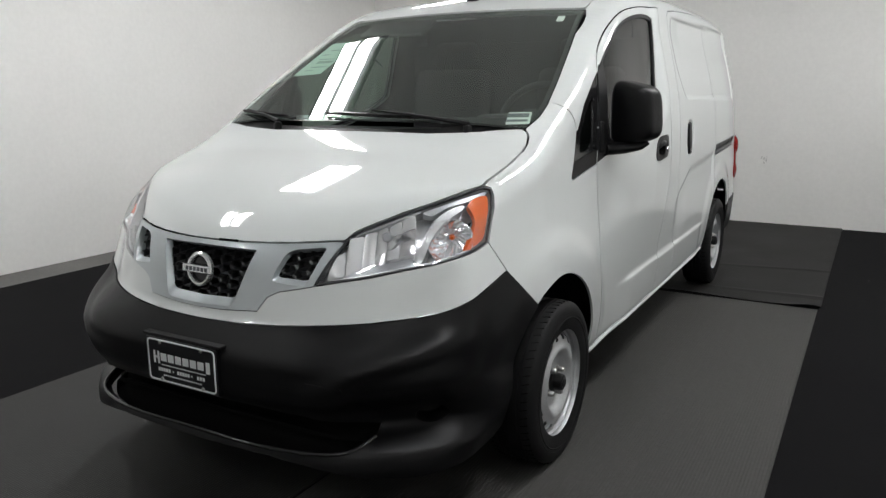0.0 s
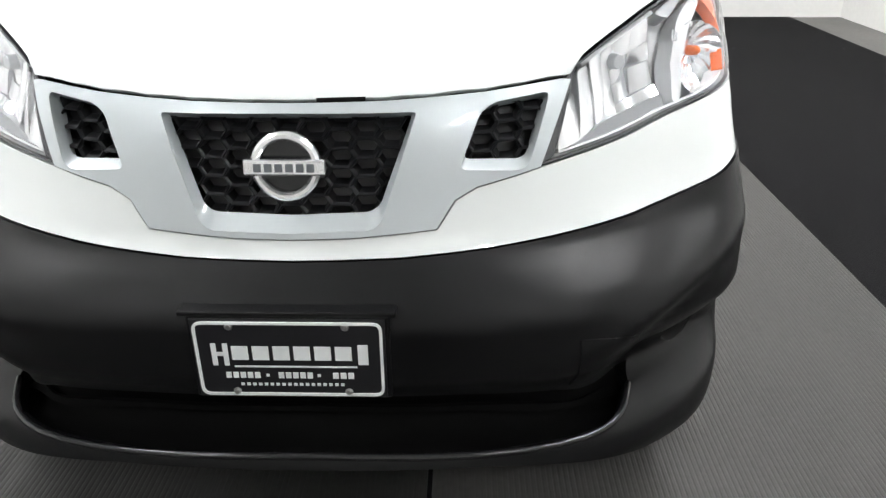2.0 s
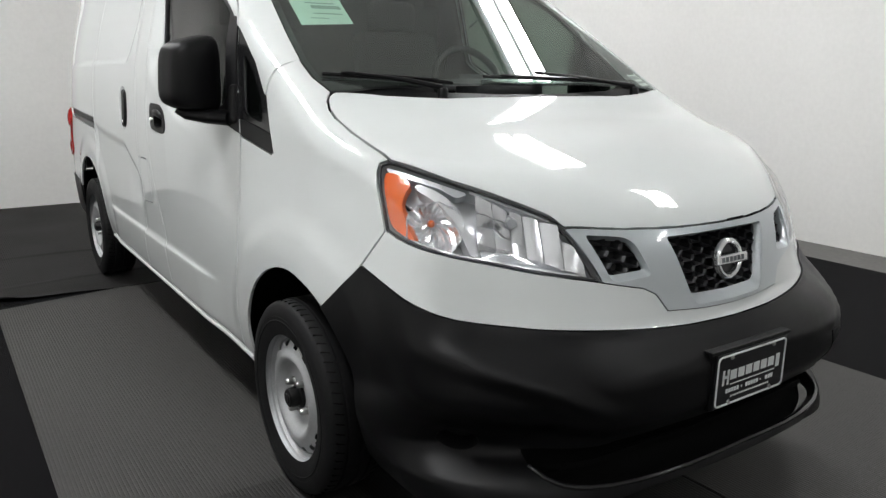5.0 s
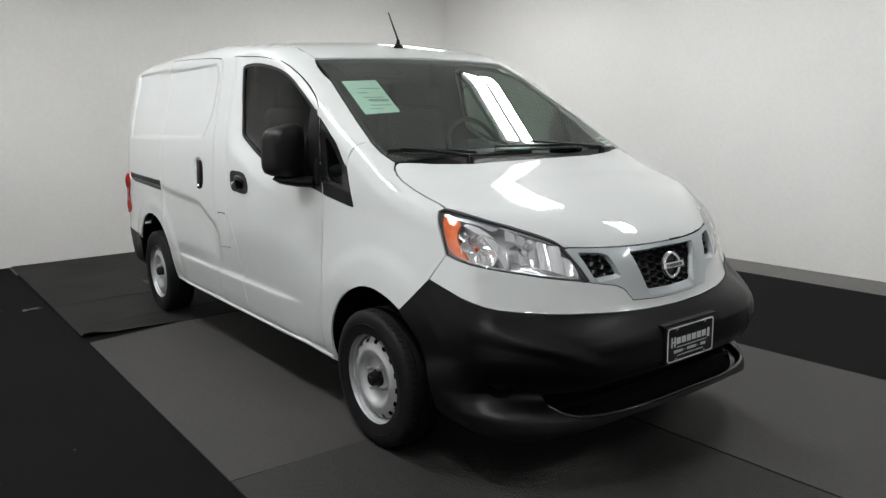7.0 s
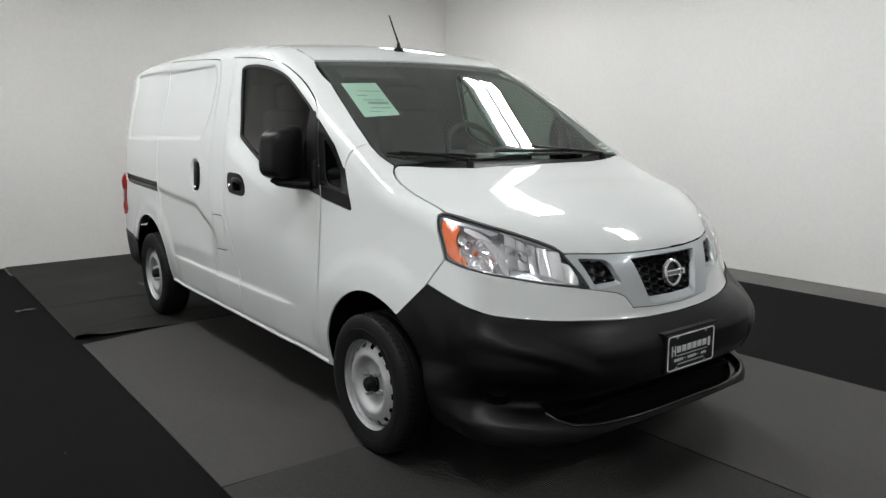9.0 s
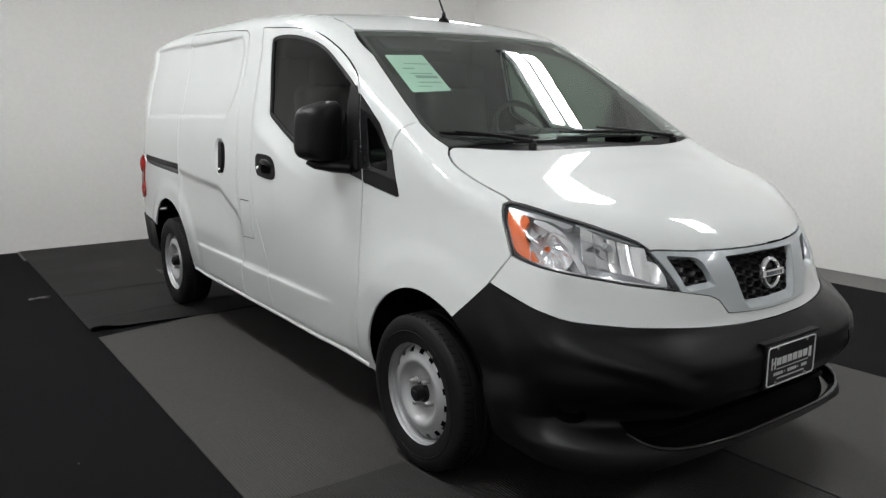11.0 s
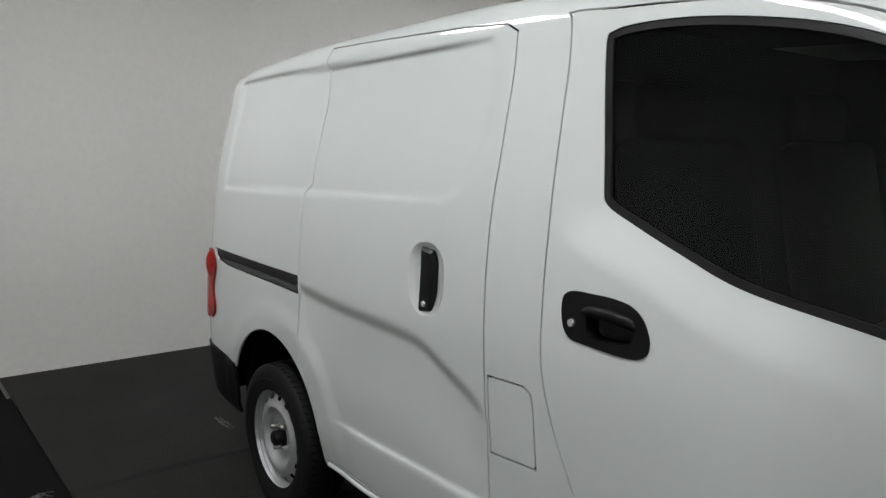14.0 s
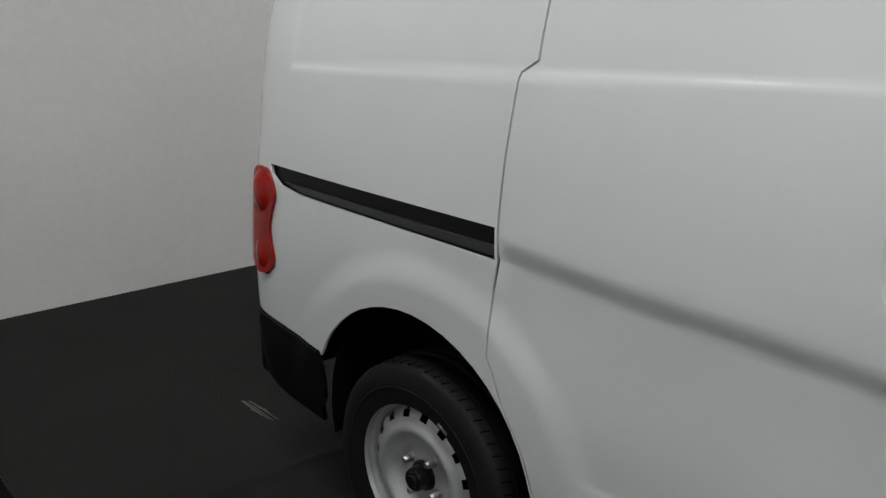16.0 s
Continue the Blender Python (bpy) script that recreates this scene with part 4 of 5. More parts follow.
# number plate with plain bars
plate = part("plate_bracket", joined(box((0.33, 0.045, 0.008), (0, -0.925, 0.590), 0.002), box((0.31, 0.04, 0.15), (0, -0.925, 0.512), 0.004)), BLACK, van, "black bracket on the bumper")
board = part("licence_plate", box((0.296, 0.004, 0.142), (0, -0.9470, 0.512), 0.0015), PLATE, plate, "black dealer plate with white bars and border")
plate.location.y = 0.015
outer = rounded([(-0.144, -0.067), (0.144, -0.067), (0.144, 0.067), (-0.144, 0.067)], 0.016, 6)
bm = bmesh.new()
rows = []
for loop, y in ((outer, -0.9490), (outer, -0.9515), (inset(outer, 0.0045), -0.9515), (inset(outer, 0.0045), -0.9490)):
    rows.append([bm.verts.new((x, y, 0.512 + z)) for x, z in loop])
for a, b in zip(rows, rows[1:]):
    for i in range(len(a)):
        bm.faces.new((a[i], a[(i + 1) % len(a)], b[(i + 1) % len(a)], b[i]))
part("border", bm, WHITE_PRINT, board, "raised white border")
letters = [(-0.116, 0.520, 0.008, 0.040), (-0.098, 0.520, 0.008, 0.040), (-0.107, 0.521, 0.012, 0.007), (0.113, 0.521, 0.016, 0.036)]
letters += [(-0.076 + 0.0318 * i, 0.523, 0.0255, 0.025) for i in range(6)]
letters += [(0.008, 0.4985, 0.190, 0.003), (-0.037, 0.4825, 0.005, 0.005), (0.043, 0.4825, 0.005, 0.005)]
letters += [(-0.098 + 0.0112 * i, 0.4825, 0.0085, 0.011) for i in range(5)] + [(-0.016 + 0.0112 * i, 0.4825, 0.0085, 0.011) for i in range(5)] + [(0.069 + 0.0118 * i, 0.4825, 0.009, 0.011) for i in range(3)]
letters += [(-0.078 + 0.0092 * i, 0.4655, 0.0055, 0.005) for i in range(18)]
for x, z, w, h in letters:
    part("bar", box((w, 0.0012, h), (x, -0.9496, z), 0.0003), WHITE_PRINT, board)
for x, z in ((-0.088, 0.570), (0.088, 0.570), (-0.088, 0.452), (0.088, 0.452)):
    part("screw", moved(lathe([(0.0, 0.004), (0.004, 0.0035), (0.0065, 0.0), (0.0065, -0.002)], 16, "z"), Matrix.Translation((x, -0.9495, z)) @ Matrix.Rotation(radians(90), 4, "X")), BRASS, board, smooth=40)

# headlamps, outline as (bearing, z)
LAMP = [(18.9, 0.768), (20.6, 0.832), (22.1, 0.882), (23.3, 0.902), (26.9, 0.930), (33.0, 0.968), (40.0, 1.004), (44.5, 1.0245), (46.0, 1.0285), (47.3, 1.021), (47.4, 1.003), (46.4, 0.930), (45.4, 0.868), (43.7, 0.858), (39.6, 0.841), (34.0, 0.816), (27.2, 0.792), (21.3, 0.775)]
lamp_low = spl((18, 0.764), (21.3, 0.775), (27.2, 0.792), (34.0, 0.816), (39.6, 0.841), (43.7, 0.858), (47, 0.89))
lamp_top = spl((20, 0.84), (22.1, 0.882), (23.3, 0.902), (26.9, 0.930), (33.0, 0.968), (40.0, 1.004), (45.8, 1.028), (48, 1.03))


def soft(loop, r):
    return rounded(np.asarray(loop, float) * DEG, r) / DEG


def facet(parent, corners, depths, hollow, n=5, mat=None):
    """One cushion of a lamp reflector between four corners (bearing, z), each sunk by its own depth."""
    c = np.column_stack([np.array(corners, float), np.minimum(depths, 0.058)])
    u, v = np.meshgrid(np.linspace(0, 1, n), np.linspace(0, 1, n))
    u, v = u.ravel()[:, None], v.ravel()[:, None]
    q = (c[0] * (1 - u) + c[1] * u) * (1 - v) + (c[3] * (1 - u) + c[2] * u) * v
    p = on_front(q[:, :2])
    p = p - slope(p) * (q[:, 2:] - hollow * (1 - (2 * u - 1) ** 2))
    bm = bmesh.new()
    vs = [bm.verts.new(tuple(w)) for w in p]
    for i in range(n - 1):
        for j in range(n - 1):
            m = i * n + j
            bm.faces.new((vs[m], vs[m + 1], vs[m + n + 1], vs[m + n]))
    return part("reflector_facet", bm, mat or REFLECTOR, parent, "bright curved reflector facet", smooth=60)


def headlamp(sign):
    k = np.array([sign, 1.0])
    out = np.array(LAMP) * k

    def ins(d):
        return inset(out * DEG, d) / DEG

    lens = sheet("headlamp", CLEAR, van, [ins(0.0005)], on_front, 0.025, 0.001, 0, label="clear headlamp with an amber outer corner", scale=DEG)
    lens.visible_shadow = False
    sheet("rim", BEZEL, lens, [ins(0.0003), ins(0.0032)], on_front, 0.02, -0.002, 0.012, scale=DEG)
    sheet("inner_end", BEZEL, lens, [np.array([(19.0, 0.770), (20.6, 0.832), (22.2, 0.884), (23.6, 0.899), (22.2, 0.856), (20.2, 0.779)]) * k], on_front, 0.02, -0.003, 0.012, scale=DEG)
    sheet("housing", LAMP_SILVER, lens, [ins(0.004)], on_front, 0.018, -0.062, 0, label="silver lamp housing", scale=DEG)
    wall = on_front(dense(ins(0.005) * DEG, 0.02) / DEG)
    bm, n = bmesh.new(), slope(wall)
    a = [bm.verts.new(tuple(p - q * 0.008)) for p, q in zip(wall, n)]
    b = [bm.verts.new(tuple(p - q * 0.064)) for p, q in zip(wall, n)]
    for i in range(len(a)):
        bm.faces.new((a[i], a[(i + 1) % len(a)], b[(i + 1) % len(a)], b[i]))
    part("side_wall", bm, GREY_TRIM, lens, smooth=50)
    # main reflector: a bowl of curved facets round the bulb, larger towards the inner end
    rng = random.Random(5)

    def hollow_at(a, f):
        return max(0.010, 0.057 - 0.046 * ((a - 29.0) / 7.0) ** 2 - 0.030 * ((f - 0.45) / 0.5) ** 2)

    # tall bright cushions at the inner end, small dim ones round the bulb
    cells = [(20.9, 23.2, 0.15, 0.72), (23.3, 25.4, 0.15, 0.90), (25.5, 27.3, 0.15, 0.94), (27.4, 28.9, 0.15, 0.50), (27.6, 29.1, 0.52, 0.94)]
    for a0, a1 in ((29.0, 31.0), (31.1, 33.2)):
        cells += [(a0 + 0.15 * j, a1 + 0.15 * j, f0, f0 + 0.185) for j, f0 in enumerate((0.15, 0.35, 0.55, 0.75))]
    for a0, a1, f0, f1 in cells:
        corner = [(a, lamp_low(a) + f * (lamp_top(a) - lamp_low(a)), hollow_at(a, f)) for a, f in ((a0, f0), (a1, f0), (a1 + 0.5 * (f1 - f0), f1), (a0 + 0.5 * (f1 - f0), f1))]
        twist = [rng.uniform(-0.004, 0.004) for _ in range(3)]
        # dimmer chrome puts the bulb cavity's shade into the small facets
        facet(lens, np.array([c[:2] for c in corner]) * k, [c[2] + t for c, t in zip(corner, twist + [-sum(twist)])], 0.0035, mat=REFLECTOR if a0 < 28 or f0 > 0.7 else DIM_REFLECTOR)
    # flat grey floor under the reflector
    floor_a = np.linspace(22.2, 33.0, 9)
    sheet("lamp_floor", LAMP_FLOOR, lens, [np.array([(a, lamp_low(a) + 0.012) for a in floor_a] + [(a, lamp_low(a) + 0.012 + 0.022 * min(1.0, (a - 21.6) / 5)) for a in floor_a[::-1]]) * k], on_front, 0.015, -0.020, 0.02, "smooth grey lamp floor", scale=DEG)
    # upper ledge over the reflector
    top_a = np.linspace(24.5, 34.5, 8)
    sheet("upper_ledge", GREY_TRIM, lens, [np.array([(a, lamp_top(a) - 0.0045) for a in top_a] + [(a, lamp_top(a) - 0.0105) for a in top_a[::-1]]) * k], on_front, 0.015, -0.010, 0.03, "grey upper ledge", scale=DEG)
    # bulb shield
    p = on_front(np.array([(29.2, 0.895)]) * k)[0]
    nrm = Vector(slope(p[None])[0] * (1, 1, 0.2)).normalized()
    turn = Matrix.Translation(Vector(p) - nrm * 0.052) @ nrm.to_track_quat("Z", "Y").to_matrix().to_4x4()
    shield = part("bulb_shield", moved(lathe([(0.0, 0.030), (0.011, 0.030), (0.013, 0.027), (0.013, 0.006), (0.019, 0.004), (0.021, -0.01)], 24, "z"), turn), GREY_TRIM, lens, "grey bulb shield", smooth=35)
    # silver divider that sweeps down between the two chambers
    sheet("divider", LAMP_SILVER, lens, [soft([(41.6, 0.985), (39.2, 0.973), (37.0, 0.952), (35.4, 0.918), (34.3, 0.876), (33.3, 0.826), (34.3, 0.827), (35.2, 0.868), (36.3, 0.906), (37.9, 0.937), (39.9, 0.958), (41.9, 0.974)], 0.02) * k], on_front, 0.012, -0.008, 0.045, "bright silver divider", scale=DEG)
    sheet("upper_trim", GREY_TRIM, lens, [soft([(46.4, 1.019), (40.5, 0.997), (36.6, 0.978), (34.6, 0.966), (36.2, 0.956), (38.6, 0.978), (41.2, 0.988), (46.4, 1.009)], 0.01) * k], on_front, 0.015, -0.012, 0.03, scale=DEG)
    # outer chamber: a faceted bowl with an amber bulb, and the amber corner
    p = on_front(np.array([(39.0, 0.896)]) * k)[0]
    nrm = Vector(slope(p[None])[0] * (1, 1, 0.3)).normalized()
    turn = Matrix.Translation(Vector(p) - nrm * 0.056) @ nrm.to_track_quat("Z", "Y").to_matrix().to_4x4() @ Matrix.Diagonal((1.18, 1.25, 1, 1))
    bm = lathe([(0.066, 0.048), (0.057, 0.034), (0.046, 0.022), (0.034, 0.012), (0.020, 0.004), (0.008, 0.0)], 34, "z")
    for i, v in enumerate(bm.verts):
        v.co.z += 0.003 * ((i * 7) % 5 - 2) / 2
    bm = moved(bm, turn)
    for v in bm.verts:  # keep its rim inside the lens
        q = np.array(v.co)
        v.co = q - slope(q[None])[0] * max(0.0, float(body(*q)) + 0.007)
    bowl = part("signal_bowl", bm, DIM_REFLECTOR, lens, "chromed faceted bowl")
    part("bulb", moved(lathe([(0.0, 0.026), (0.004, 0.025), (0.007, 0.019), (0.0075, 0.0)], 20, "z"), turn), AMBER, bowl, "amber bulb", smooth=50)
    sheet("amber_reflector", AMBER, lens, [soft([(46.7, 1.008), (44.4, 1.004), (42.2, 0.985), (43.2, 0.962), (43.3, 0.922), (42.2, 0.882), (41.0, 0.856), (43.4, 0.867), (45.0, 0.880), (46.0, 0.935)], 0.022) * k], on_front, 0.015, -0.010, 0.02, "amber side reflector", scale=DEG)
    edge_a = np.linspace(21.0, 43.4, 14)
    sheet("lower_trim", LAMP_SILVER, lens, [np.array([(a, lamp_low(a) + 0.0085) for a in edge_a] + [(a, lamp_low(a) + 0.0125) for a in edge_a[::-1]]) * k], on_front, 0.015, -0.014, 0.03, scale=DEG)


headlamp(1)
headlamp(-1)


# ---- wheels ----
def wheel(sign, y):
    m = Matrix.Translation((sign * 0.779, y, 0.2955)) @ Matrix.Diagonal((sign, 1, 1, 1))
    # stepped rim: rolled flange, two ridges, drop to the disc
    rim = lathe([(0.184, -0.08), (0.186, 0.030), (0.190, 0.060), (0.199, 0.068), (0.2045, 0.073), (0.2065, 0.077), (0.2055, 0.080), (0.2015, 0.0795), (0.1985, 0.075), (0.197, 0.066), (0.1935, 0.063), (0.1905, 0.0625), (0.189, 0.058),
                 (0.1875, 0.052), (0.184, 0.050), (0.1815, 0.0485), (0.180, 0.042), (0.178, 0.020)], 80)
    hub = part("wheel", moved(rim, m), STEEL, van, "silver steel wheel with a ring of slots", smooth=32)
    # disc with a ring of slots near its edge, a raised ring and a dished middle
    bm, n = bmesh.new(), 128
    prof = [(0.1795, 0.030), (0.177, 0.040), (0.1735, 0.049), (0.169, 0.0565), (0.162, 0.062), (0.153, 0.0655), (0.146, 0.067), (0.138, 0.0695), (0.131, 0.073), (0.124, 0.0755), (0.117, 0.0745), (0.110, 0.070), (0.102, 0.060), (0.095, 0.051), (0.087, 0.046), (0.076, 0.044), (0.052, 0.045), (0.046, 0.048), (0.030, 0.048)]
    rings = [[bm.verts.new((h, r * math.cos(math.tau * i / n), r * math.sin(math.tau * i / n))) for i in range(n)] for r, h in prof]
    for k, (a, b) in enumerate(zip(rings, rings[1:])):
        for i in range(n):
            if not (k in (3, 4) and i % 8 in (0, 1, 2) or k == 2 and i % 8 == 1):
                bm.faces.new((a[i], a[(i + 1) % n], b[(i + 1) % n], b[i]))
    bm.faces.new(rings[-1])
    part("disc", moved(bm, m), STEEL, hub, "silver disc with rectangular slots", smooth=34)
    part("brake_drum", moved(lathe([(0.178, -0.02), (0.176, 0.016), (0.168, 0.022), (0.150, 0.024), (0.10, 0.010), (0.0, 0.006)], 40), m), SEAM, hub)
    tread = [(0.190, -0.082), (0.213, -0.0885), (0.250, -0.0925), (0.277, -0.086), (0.287, -0.077), (0.2915, -0.066), (0.2925, -0.045), (0.2855, -0.043), (0.2855, -0.036), (0.2935, -0.034), (0.294, -0.012), (0.2865, -0.010), (0.2865, -0.002)]
    prof = tread + [(r, -h) for r, h in tread[::-1]][1:]
    bm = lathe(prof, 96)
    part("tyre", moved(bm, m), RUBBER, hub, "black rubber tyre", smooth=35)
    # cross cuts in the shoulders
    bm = bmesh.new()
    for i in range(64):
        a = math.tau * i / 64
        for h in (0.061, -0.061):
            bmesh.ops.create_cube(bm, size=1, matrix=Matrix.Rotation(a, 4, "X") @ Matrix.Translation((h, 0, 0.2905)) @ Matrix.Rotation(0.3 if h > 0 else -0.3, 4, "Z") @ Matrix.Diagonal((0.026, 0.0026, 0.0045, 1)))
    tagged(part("tread_cut", moved(bm, m), SEAM, hub), kind="stuff")
    bm = joined(*[lathe([(0.2325 + 0.012 * i, 0.0915 - 0.0008 * i), (0.235 + 0.012 * i, 0.0935 - 0.0008 * i), (0.2375 + 0.012 * i, 0.0918 - 0.0008 * i)], 72) for i in range(2)])
    part("sidewall_ring", moved(bm, m), RUBBER, hub, smooth=40)
    # black hub cap with a stepped face, and the lug nuts round it
    part("hub_cap", moved(lathe([(0.0, 0.093), (0.014, 0.093), (0.016, 0.090), (0.022, 0.090), (0.027, 0.087), (0.0295, 0.079), (0.0305, 0.060), (0.037, 0.056), (0.040, 0.046)], 32), m), BLACK, hub, "black hub cap", smooth=30)
    for i in range(4):
        a = math.tau * (i + 0.35) / 4
        nut = lathe([(0.0, 0.074), (0.006, 0.0735), (0.0095, 0.069), (0.0105, 0.062), (0.0105, 0.052), (0.0135, 0.049), (0.0135, 0.042)], 12)
        part("lug_nut", moved(nut, m @ Matrix.Translation((0, 0.057 * math.cos(a), 0.057 * math.sin(a)))), BRASS, hub, smooth=30)
    part("valve", moved(tube([(0.040, 0, 0.166), (0.062, 0, 0.171), (0.070, 0, 0.172)], [0.0045, 0.004, 0.0035], 8), m @ Matrix.Rotation(2.1, 4, "X")), BLACK, hub, smooth=40)
    bm = box((0.006, 0.034, 0.010), (0.0845, 0, 0.202), 0.002)
    part("balance_weight", moved(bm, m @ Matrix.Rotation(0.5, 4, "X")), BRASS, hub)


for s in (1, -1):
    for y in (0.0, 2.925):
        wheel(s, y)


# ---- mirrors, wipers, aerial ----
def door_mirror(sign):
    bm = bmesh.new()
    bmesh.ops.create_cube(bm, size=1)
    bmesh.ops.subdivide_edges(bm, edges=bm.edges, cuts=7, use_grid_fill=True)
    for v in bm.verts:
        u = v.co * 2
        e = 5.0
        r = (abs(u.x) ** e + abs(u.y) ** e + abs(u.z) ** e) ** (1 / e)
        u = u / max(r, 1e-6) * max(abs(u.x), abs(u.y), abs(u.z))
        narrow = 1 - 0.10 * u.z - 0.03
        lean = 0.02 * u.x
        v.co = (u.x * 0.090 * (narrow if u.x > 0 else 1), u.y * 0.074 * (1 - 0.25 * max(0, -u.y) * abs(u.x) ** 2), u.z * (0.118 - lean))
    bm.normal_update()
    back = [f for f in bm.faces if f.normal.y > 0.9]
    bmesh.ops.inset_region(bm, faces=back, thickness=0.005, depth=-0.016)
    turn = Matrix.Translation((sign * 0.918, 0.600, 1.224)) @ Matrix.Diagonal((sign, 1, 1, 1)) @ Matrix.Rotation(radians(-14), 4, "Z")
    mirror = part("door_mirror", moved(bm, turn), BLACK, van, "black plastic door mirror", smooth=60)
    part("mirror_glass", moved(box((0.118, 0.002, 0.155), (0, 0.0615, 0), 0.0004), turn), CHROME, mirror, "mirror pane")
    way = [(sign * 0.945, 0.635, 2 * 1.110), (sign * 0.92, 0.605, 2 * 1.100), (sign * 0.87, 0.56, 2 * 1.090), (sign * 0.815, 0.51, 2 * 1.088)]
    part("arm", moved(tube(way, [0.030, 0.046, 0.050, 0.056], 16), Matrix.Diagonal((1, 1, 0.5, 1))), BLACK, mirror, smooth=50)
    foot = on_side(sign)(rounded([(0.60, 1.092), (0.60, 1.115), (0.535, 1.125), (0.485, 1.20), (0.468, 1.19), (0.455, 1.075), (0.49, 1.065)], 0.01))
    dish("foot", BLACK, mirror, foot, [(0.0, 0.0), (0.02, 0.010), (0.12, 0.016), (0.5, 0.018)])


door_mirror(1)
door_mirror(-1)


def wiper(points, name="wiper"):
    """Arm and blade along places on the glass, given as (x, z) heights over the cowl."""
    p = on_screen(np.array(points))
    p = p + slope(p) * 0.015
    arm = part(name, tube([tuple(v) for v in p], [0.009, 0.007, 0.006, 0.005][: len(p)], 8), BLACK, van, "black windscreen wiper", smooth=50)
    return arm, p


def blade(a, b, parent):
    q = on_screen(np.array([(a[0] + (b[0] - a[0]) * i / 8, a[1] + (b[1] - a[1]) * i / 8) for i in range(9)]))
    n = slope(q)
    part("blade", tube([tuple(v) for v in q + n * 0.006], 0.006, 6), BLACK, parent, smooth=50)
    part("spine", tube([tuple(v) for v in (q + n * 0.013)[1:-1]], 0.0045, 6), GLOSS_BLACK, parent, smooth=50)


arm, _ = wiper([(-0.36, 1.186), (-0.46, 1.206), (-0.56, 1.219), (-0.63, 1.227)])
blade((-0.685, 1.230), (-0.30, 1.206), arm)
arm, _ = wiper([(0.50, 1.188), (0.36, 1.204), (0.20, 1.221), (0.06, 1.232)])
blade((-0.16, 1.226), (0.36, 1.212), arm)
for x in (-0.36, 0.50):
    p = on_screen(np.array([(x, 1.18)]))[0]
    part("wiper_pivot", moved(lathe([(0.0, 0.018), (0.012, 0.017), (0.016, 0.010), (0.016, -0.02)], 18, "z"), Matrix.Translation(p)), BLACK, van, smooth=40)
aerial = part("aerial", moved(lathe([(0.0, 0.045), (0.008, 0.042), (0.012, 0.02), (0.028, 0.008), (0.032, -0.006)], 24, "z"), Matrix.Translation(on_top(np.array([(-0.015, 0.985)]))[0])), BLACK, van, "black roof aerial", smooth=40)
part("rod", tube([(-0.015, 0.985, 1.785), (-0.018, 1.03, 1.87), (-0.02, 1.065, 1.94)], [0.005, 0.0042, 0.0035], 8), BLACK, aerial, smooth=50)

# ---- papers on the windscreen ----
def slip(name, loop, lift, mat, parent, label=""):
    return sheet(name, mat, parent, [loop], on_screen, 0.04, lift, 0, label)


# white sheet: the green cast of the glass is put into its colours
paper = slip("window_paper", [(-0.592, 1.547), (-0.411, 1.553), (-0.450, 1.398), (-0.628, 1.389)], -0.006, GREEN_PAPER, screen, "white sales sheet coloured with the windscreen's green tint")
for z, x0, x1, h in ((1.508, 0.545, 0.43, 0.004), (1.486, 0.57, 0.52, 0.005), (1.465, 0.56, 0.46, 0.004), (1.447, 0.55, 0.45, 0.012), (1.428, 0.56, 0.46, 0.004), (1.412, 0.58, 0.52, 0.003)):
    slip("bar", [(-x0, z + h), (-x1, z + h), (-x1 - 0.002, z), (-x0 - 0.002, z)], -0.005, PALE_INK, paper)
note = slip("stock_label", [(0.600, 1.243), (0.678, 1.244), (0.694, 1.205), (0.616, 1.202)], -0.0045, PAPER, screen, "white stock label with dark bars")
slip("bar", [(0.600, 1.238), (0.672, 1.239), (0.678, 1.226), (0.606, 1.225)], -0.004, INK, note)
slip("bar", [(0.610, 1.218), (0.680, 1.219), (0.683, 1.212), (0.614, 1.211)], -0.004, INK, note)
slip("service_label", [(0.514, 1.631), (0.546, 1.630), (0.553, 1.604), (0.522, 1.605)], -0.0045, PAPER, screen, "small pale service label")

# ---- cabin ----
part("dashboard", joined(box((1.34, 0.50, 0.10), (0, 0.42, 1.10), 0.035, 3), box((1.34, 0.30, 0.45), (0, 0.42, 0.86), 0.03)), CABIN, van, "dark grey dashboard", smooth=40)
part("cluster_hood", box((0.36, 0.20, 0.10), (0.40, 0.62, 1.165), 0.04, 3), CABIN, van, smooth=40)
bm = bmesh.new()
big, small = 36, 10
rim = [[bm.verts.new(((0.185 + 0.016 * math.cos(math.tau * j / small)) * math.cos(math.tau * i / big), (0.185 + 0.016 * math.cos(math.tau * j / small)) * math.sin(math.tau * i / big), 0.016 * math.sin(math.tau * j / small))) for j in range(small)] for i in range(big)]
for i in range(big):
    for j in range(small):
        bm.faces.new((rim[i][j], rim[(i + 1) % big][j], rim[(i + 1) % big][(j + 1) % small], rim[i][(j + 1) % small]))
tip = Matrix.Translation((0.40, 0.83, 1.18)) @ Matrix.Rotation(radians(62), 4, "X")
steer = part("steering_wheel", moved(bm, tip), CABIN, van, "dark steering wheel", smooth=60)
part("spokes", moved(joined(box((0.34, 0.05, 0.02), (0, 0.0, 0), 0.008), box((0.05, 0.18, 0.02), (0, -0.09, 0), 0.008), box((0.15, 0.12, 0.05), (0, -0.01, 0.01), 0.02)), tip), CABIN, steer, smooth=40)
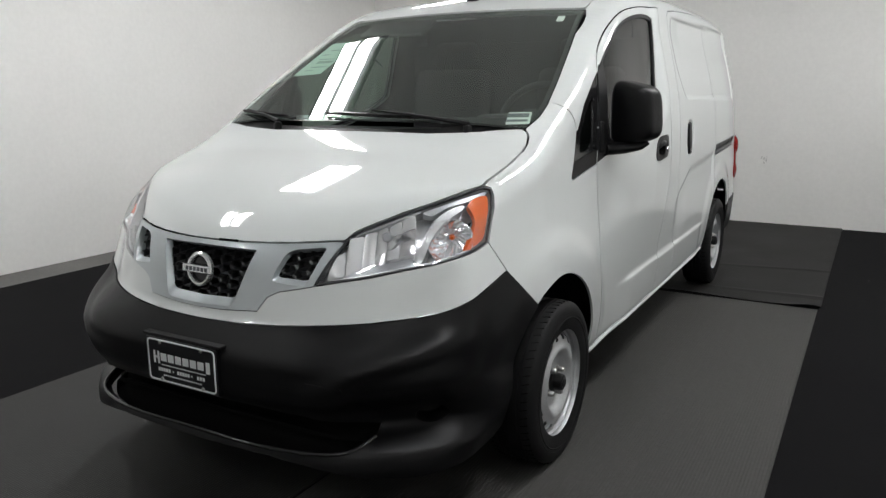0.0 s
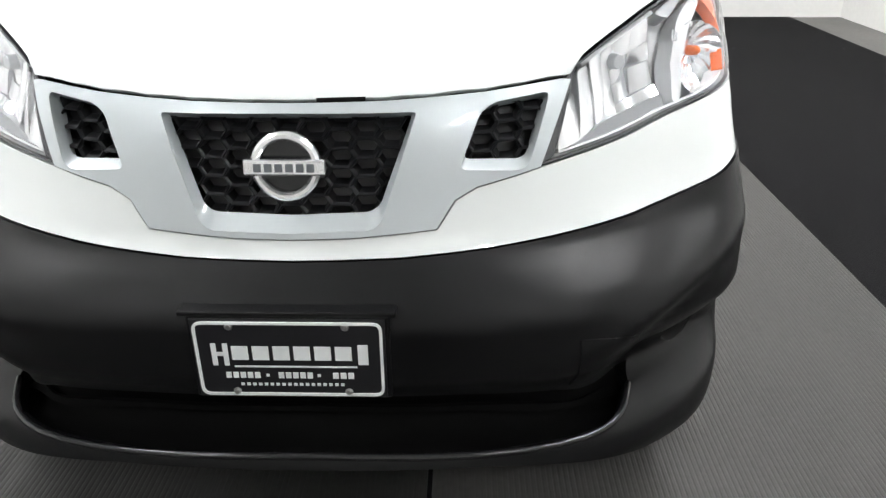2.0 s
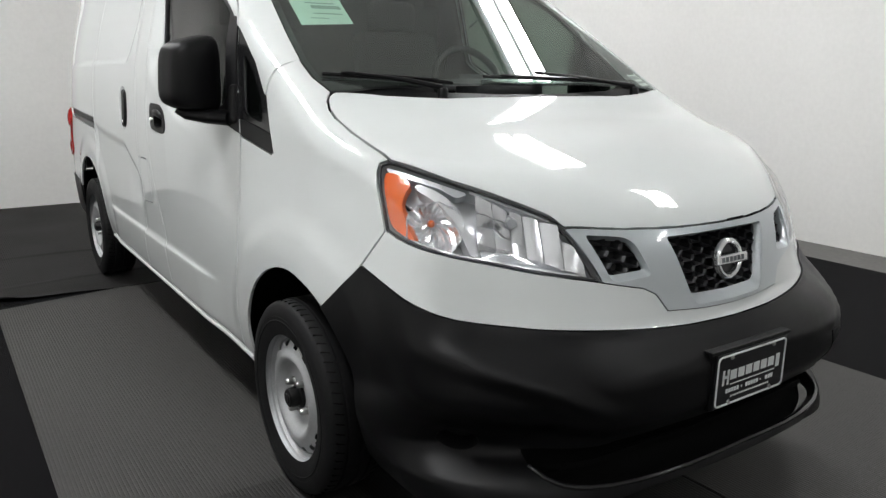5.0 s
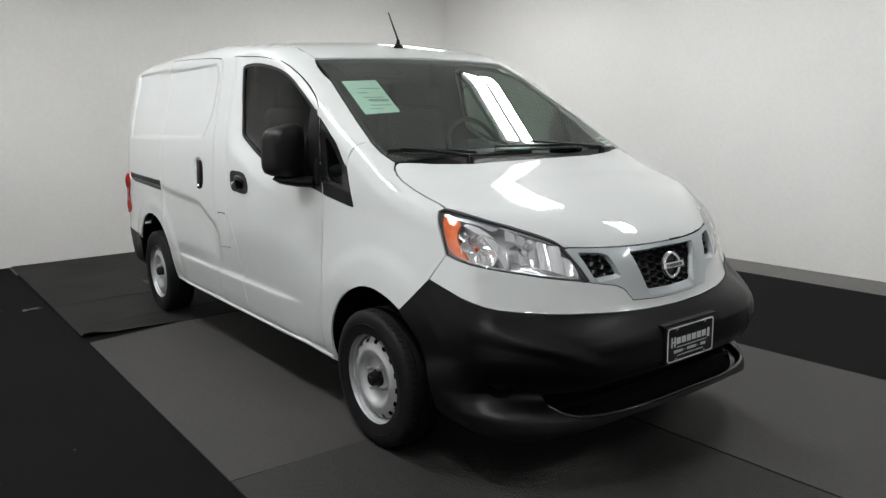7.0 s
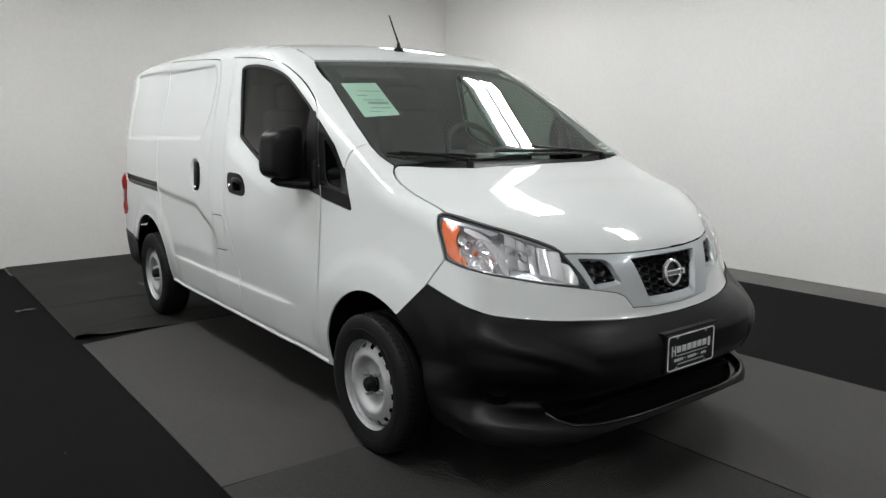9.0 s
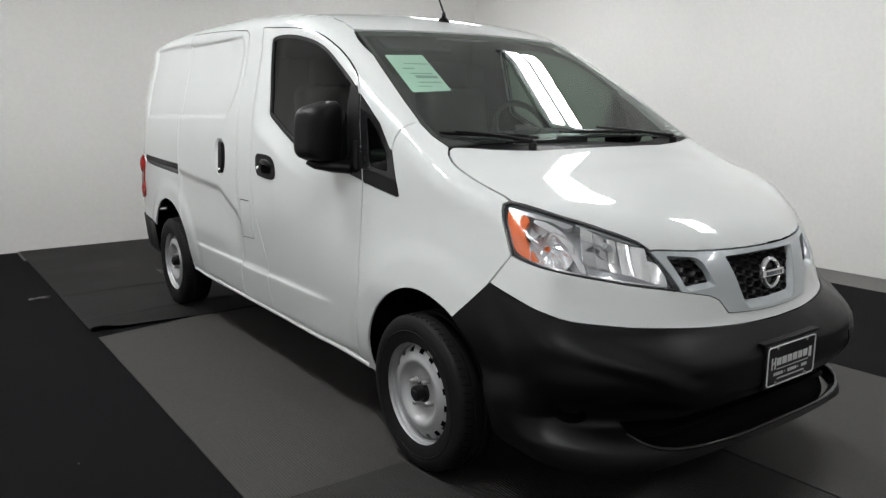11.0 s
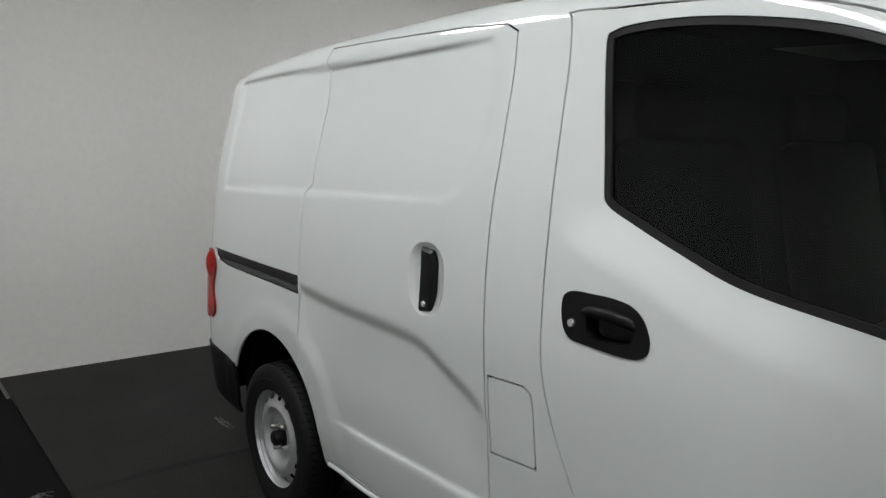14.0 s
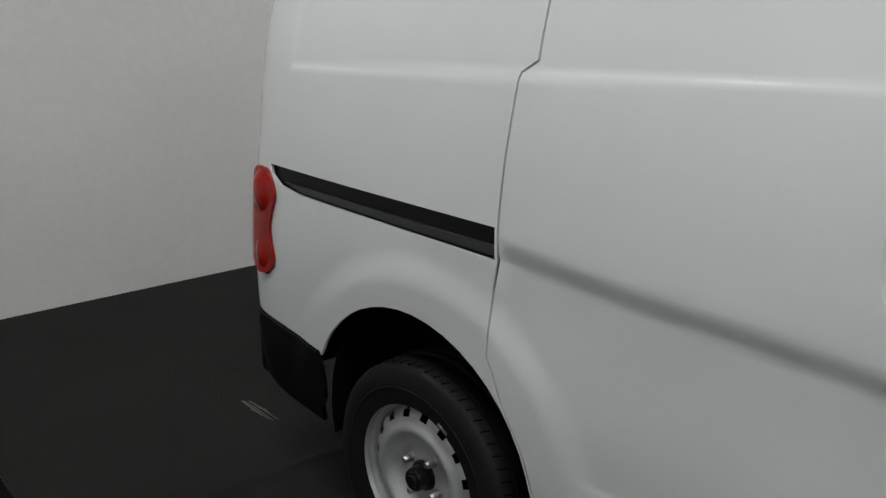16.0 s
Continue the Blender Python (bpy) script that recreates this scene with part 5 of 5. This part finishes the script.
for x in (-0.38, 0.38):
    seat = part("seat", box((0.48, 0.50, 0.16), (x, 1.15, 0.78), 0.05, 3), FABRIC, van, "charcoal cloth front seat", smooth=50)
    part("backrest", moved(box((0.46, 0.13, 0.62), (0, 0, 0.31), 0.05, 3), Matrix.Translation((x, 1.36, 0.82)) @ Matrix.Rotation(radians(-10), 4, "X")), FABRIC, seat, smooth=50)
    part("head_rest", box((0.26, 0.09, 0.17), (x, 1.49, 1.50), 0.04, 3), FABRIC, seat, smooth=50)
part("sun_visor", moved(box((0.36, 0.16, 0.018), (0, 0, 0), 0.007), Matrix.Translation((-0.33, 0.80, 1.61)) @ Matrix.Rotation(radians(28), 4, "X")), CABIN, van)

# ---- marks on the floor and wall ----
def strands(x, y, n, length, seed):
    """A frayed bundle of string lying on the carpet."""
    rng = random.Random(seed)
    some = [joined(moved(box((0.034, 0.026, 0.012), (0, 0, 0.006), 0.005, 3), Matrix.Translation((x - 0.03, y, 0)) @ Matrix.Rotation(0.5, 4, "Z")))]
    for i in range(n):
        a, l = rng.uniform(-0.6, 0.6), length * rng.uniform(0.5, 1.0)
        p = [(x - 0.02 + l * s * math.cos(a * s), y + 0.02 * rng.uniform(-1, 1) * s + l * s * math.sin(a * s), 0.003 + 0.012 * math.sin(3 * s) * rng.random()) for s in (0, 0.25, 0.5, 0.75, 1.0)]
        some.append(tube(p, 0.0012, 5))
    return joined(*some)


setting("string_scrap", strands(-1.62, 3.61, 14, 0.12, 3), LINT, "frayed scrap of pale string on the black carpet", "string", smooth=40)


def smear(name, x, y, length, wide, turn, n, seed, label):
    """A few thin streaks rubbed on the mat."""
    rng = random.Random(seed)
    some = []
    for i in range(n):
        l, w = length * rng.uniform(0.4, 1.0), wide * rng.uniform(0.08, 0.2)
        m = Matrix.Translation((x + rng.uniform(-0.5, 0.5) * wide, y + rng.uniform(-0.3, 0.3) * length, 0.0092)) @ Matrix.Rotation(turn + rng.uniform(-0.15, 0.15), 4, "Z")
        some.append(moved(box((w, l, 0.0006), (0, 0, 0), 0.0001, 1), m))
    setting(name, joined(*some), SCUFF, label, "scuff")


smear("floor_scuff", -0.665, 3.97, 0.15, 0.045, -0.05, 7, 5, "pale scuff streaks on the dark rubber mat")
smear("floor_scuff", -0.40, 3.93, 0.06, 0.03, 0.6, 3, 8, "pale scuff streaks on the dark rubber mat")
setting("mat_edge_strip", box((0.022, 0.46, 0.003), (-1.489, 5.37, 0.0015), 0.001), SCUFF, "worn pale strip along the edge of the mat", "strip")
rng = random.Random(11)
marks = [moved(box((0.006 + 0.014 * rng.random(), 0.0008, 0.02 + 0.03 * rng.random()), (0, 0, 0), 0.0002, 1), Matrix.Translation((0.79 + 0.05 * rng.random(), ROOM_BACK - 0.0006, 0.60 + 0.07 * rng.random())) @ Matrix.Rotation(rng.uniform(-0.5, 0.5), 4, "Y")) for i in range(5)]
setting("wall_scuff", joined(*marks), FAINT_SCUFF, "grey scuff marks on the white wall", "scuff")
specks = joined(*[moved(box((0.003, 0.005, 0.002), (0, 0, 0.001)), Matrix.Translation((side * rng.uniform(1.7, 3.2), rng.uniform(-2.5, 5.3), 0.0)) @ Matrix.Rotation(rng.uniform(0, 3), 4, "Z")) for side in (1, -1) for i in range(9)])
tagged(part("lint", specks, LINT, None, "white specks of lint scattered on the black carpet"), category="lint", kind="stuff")
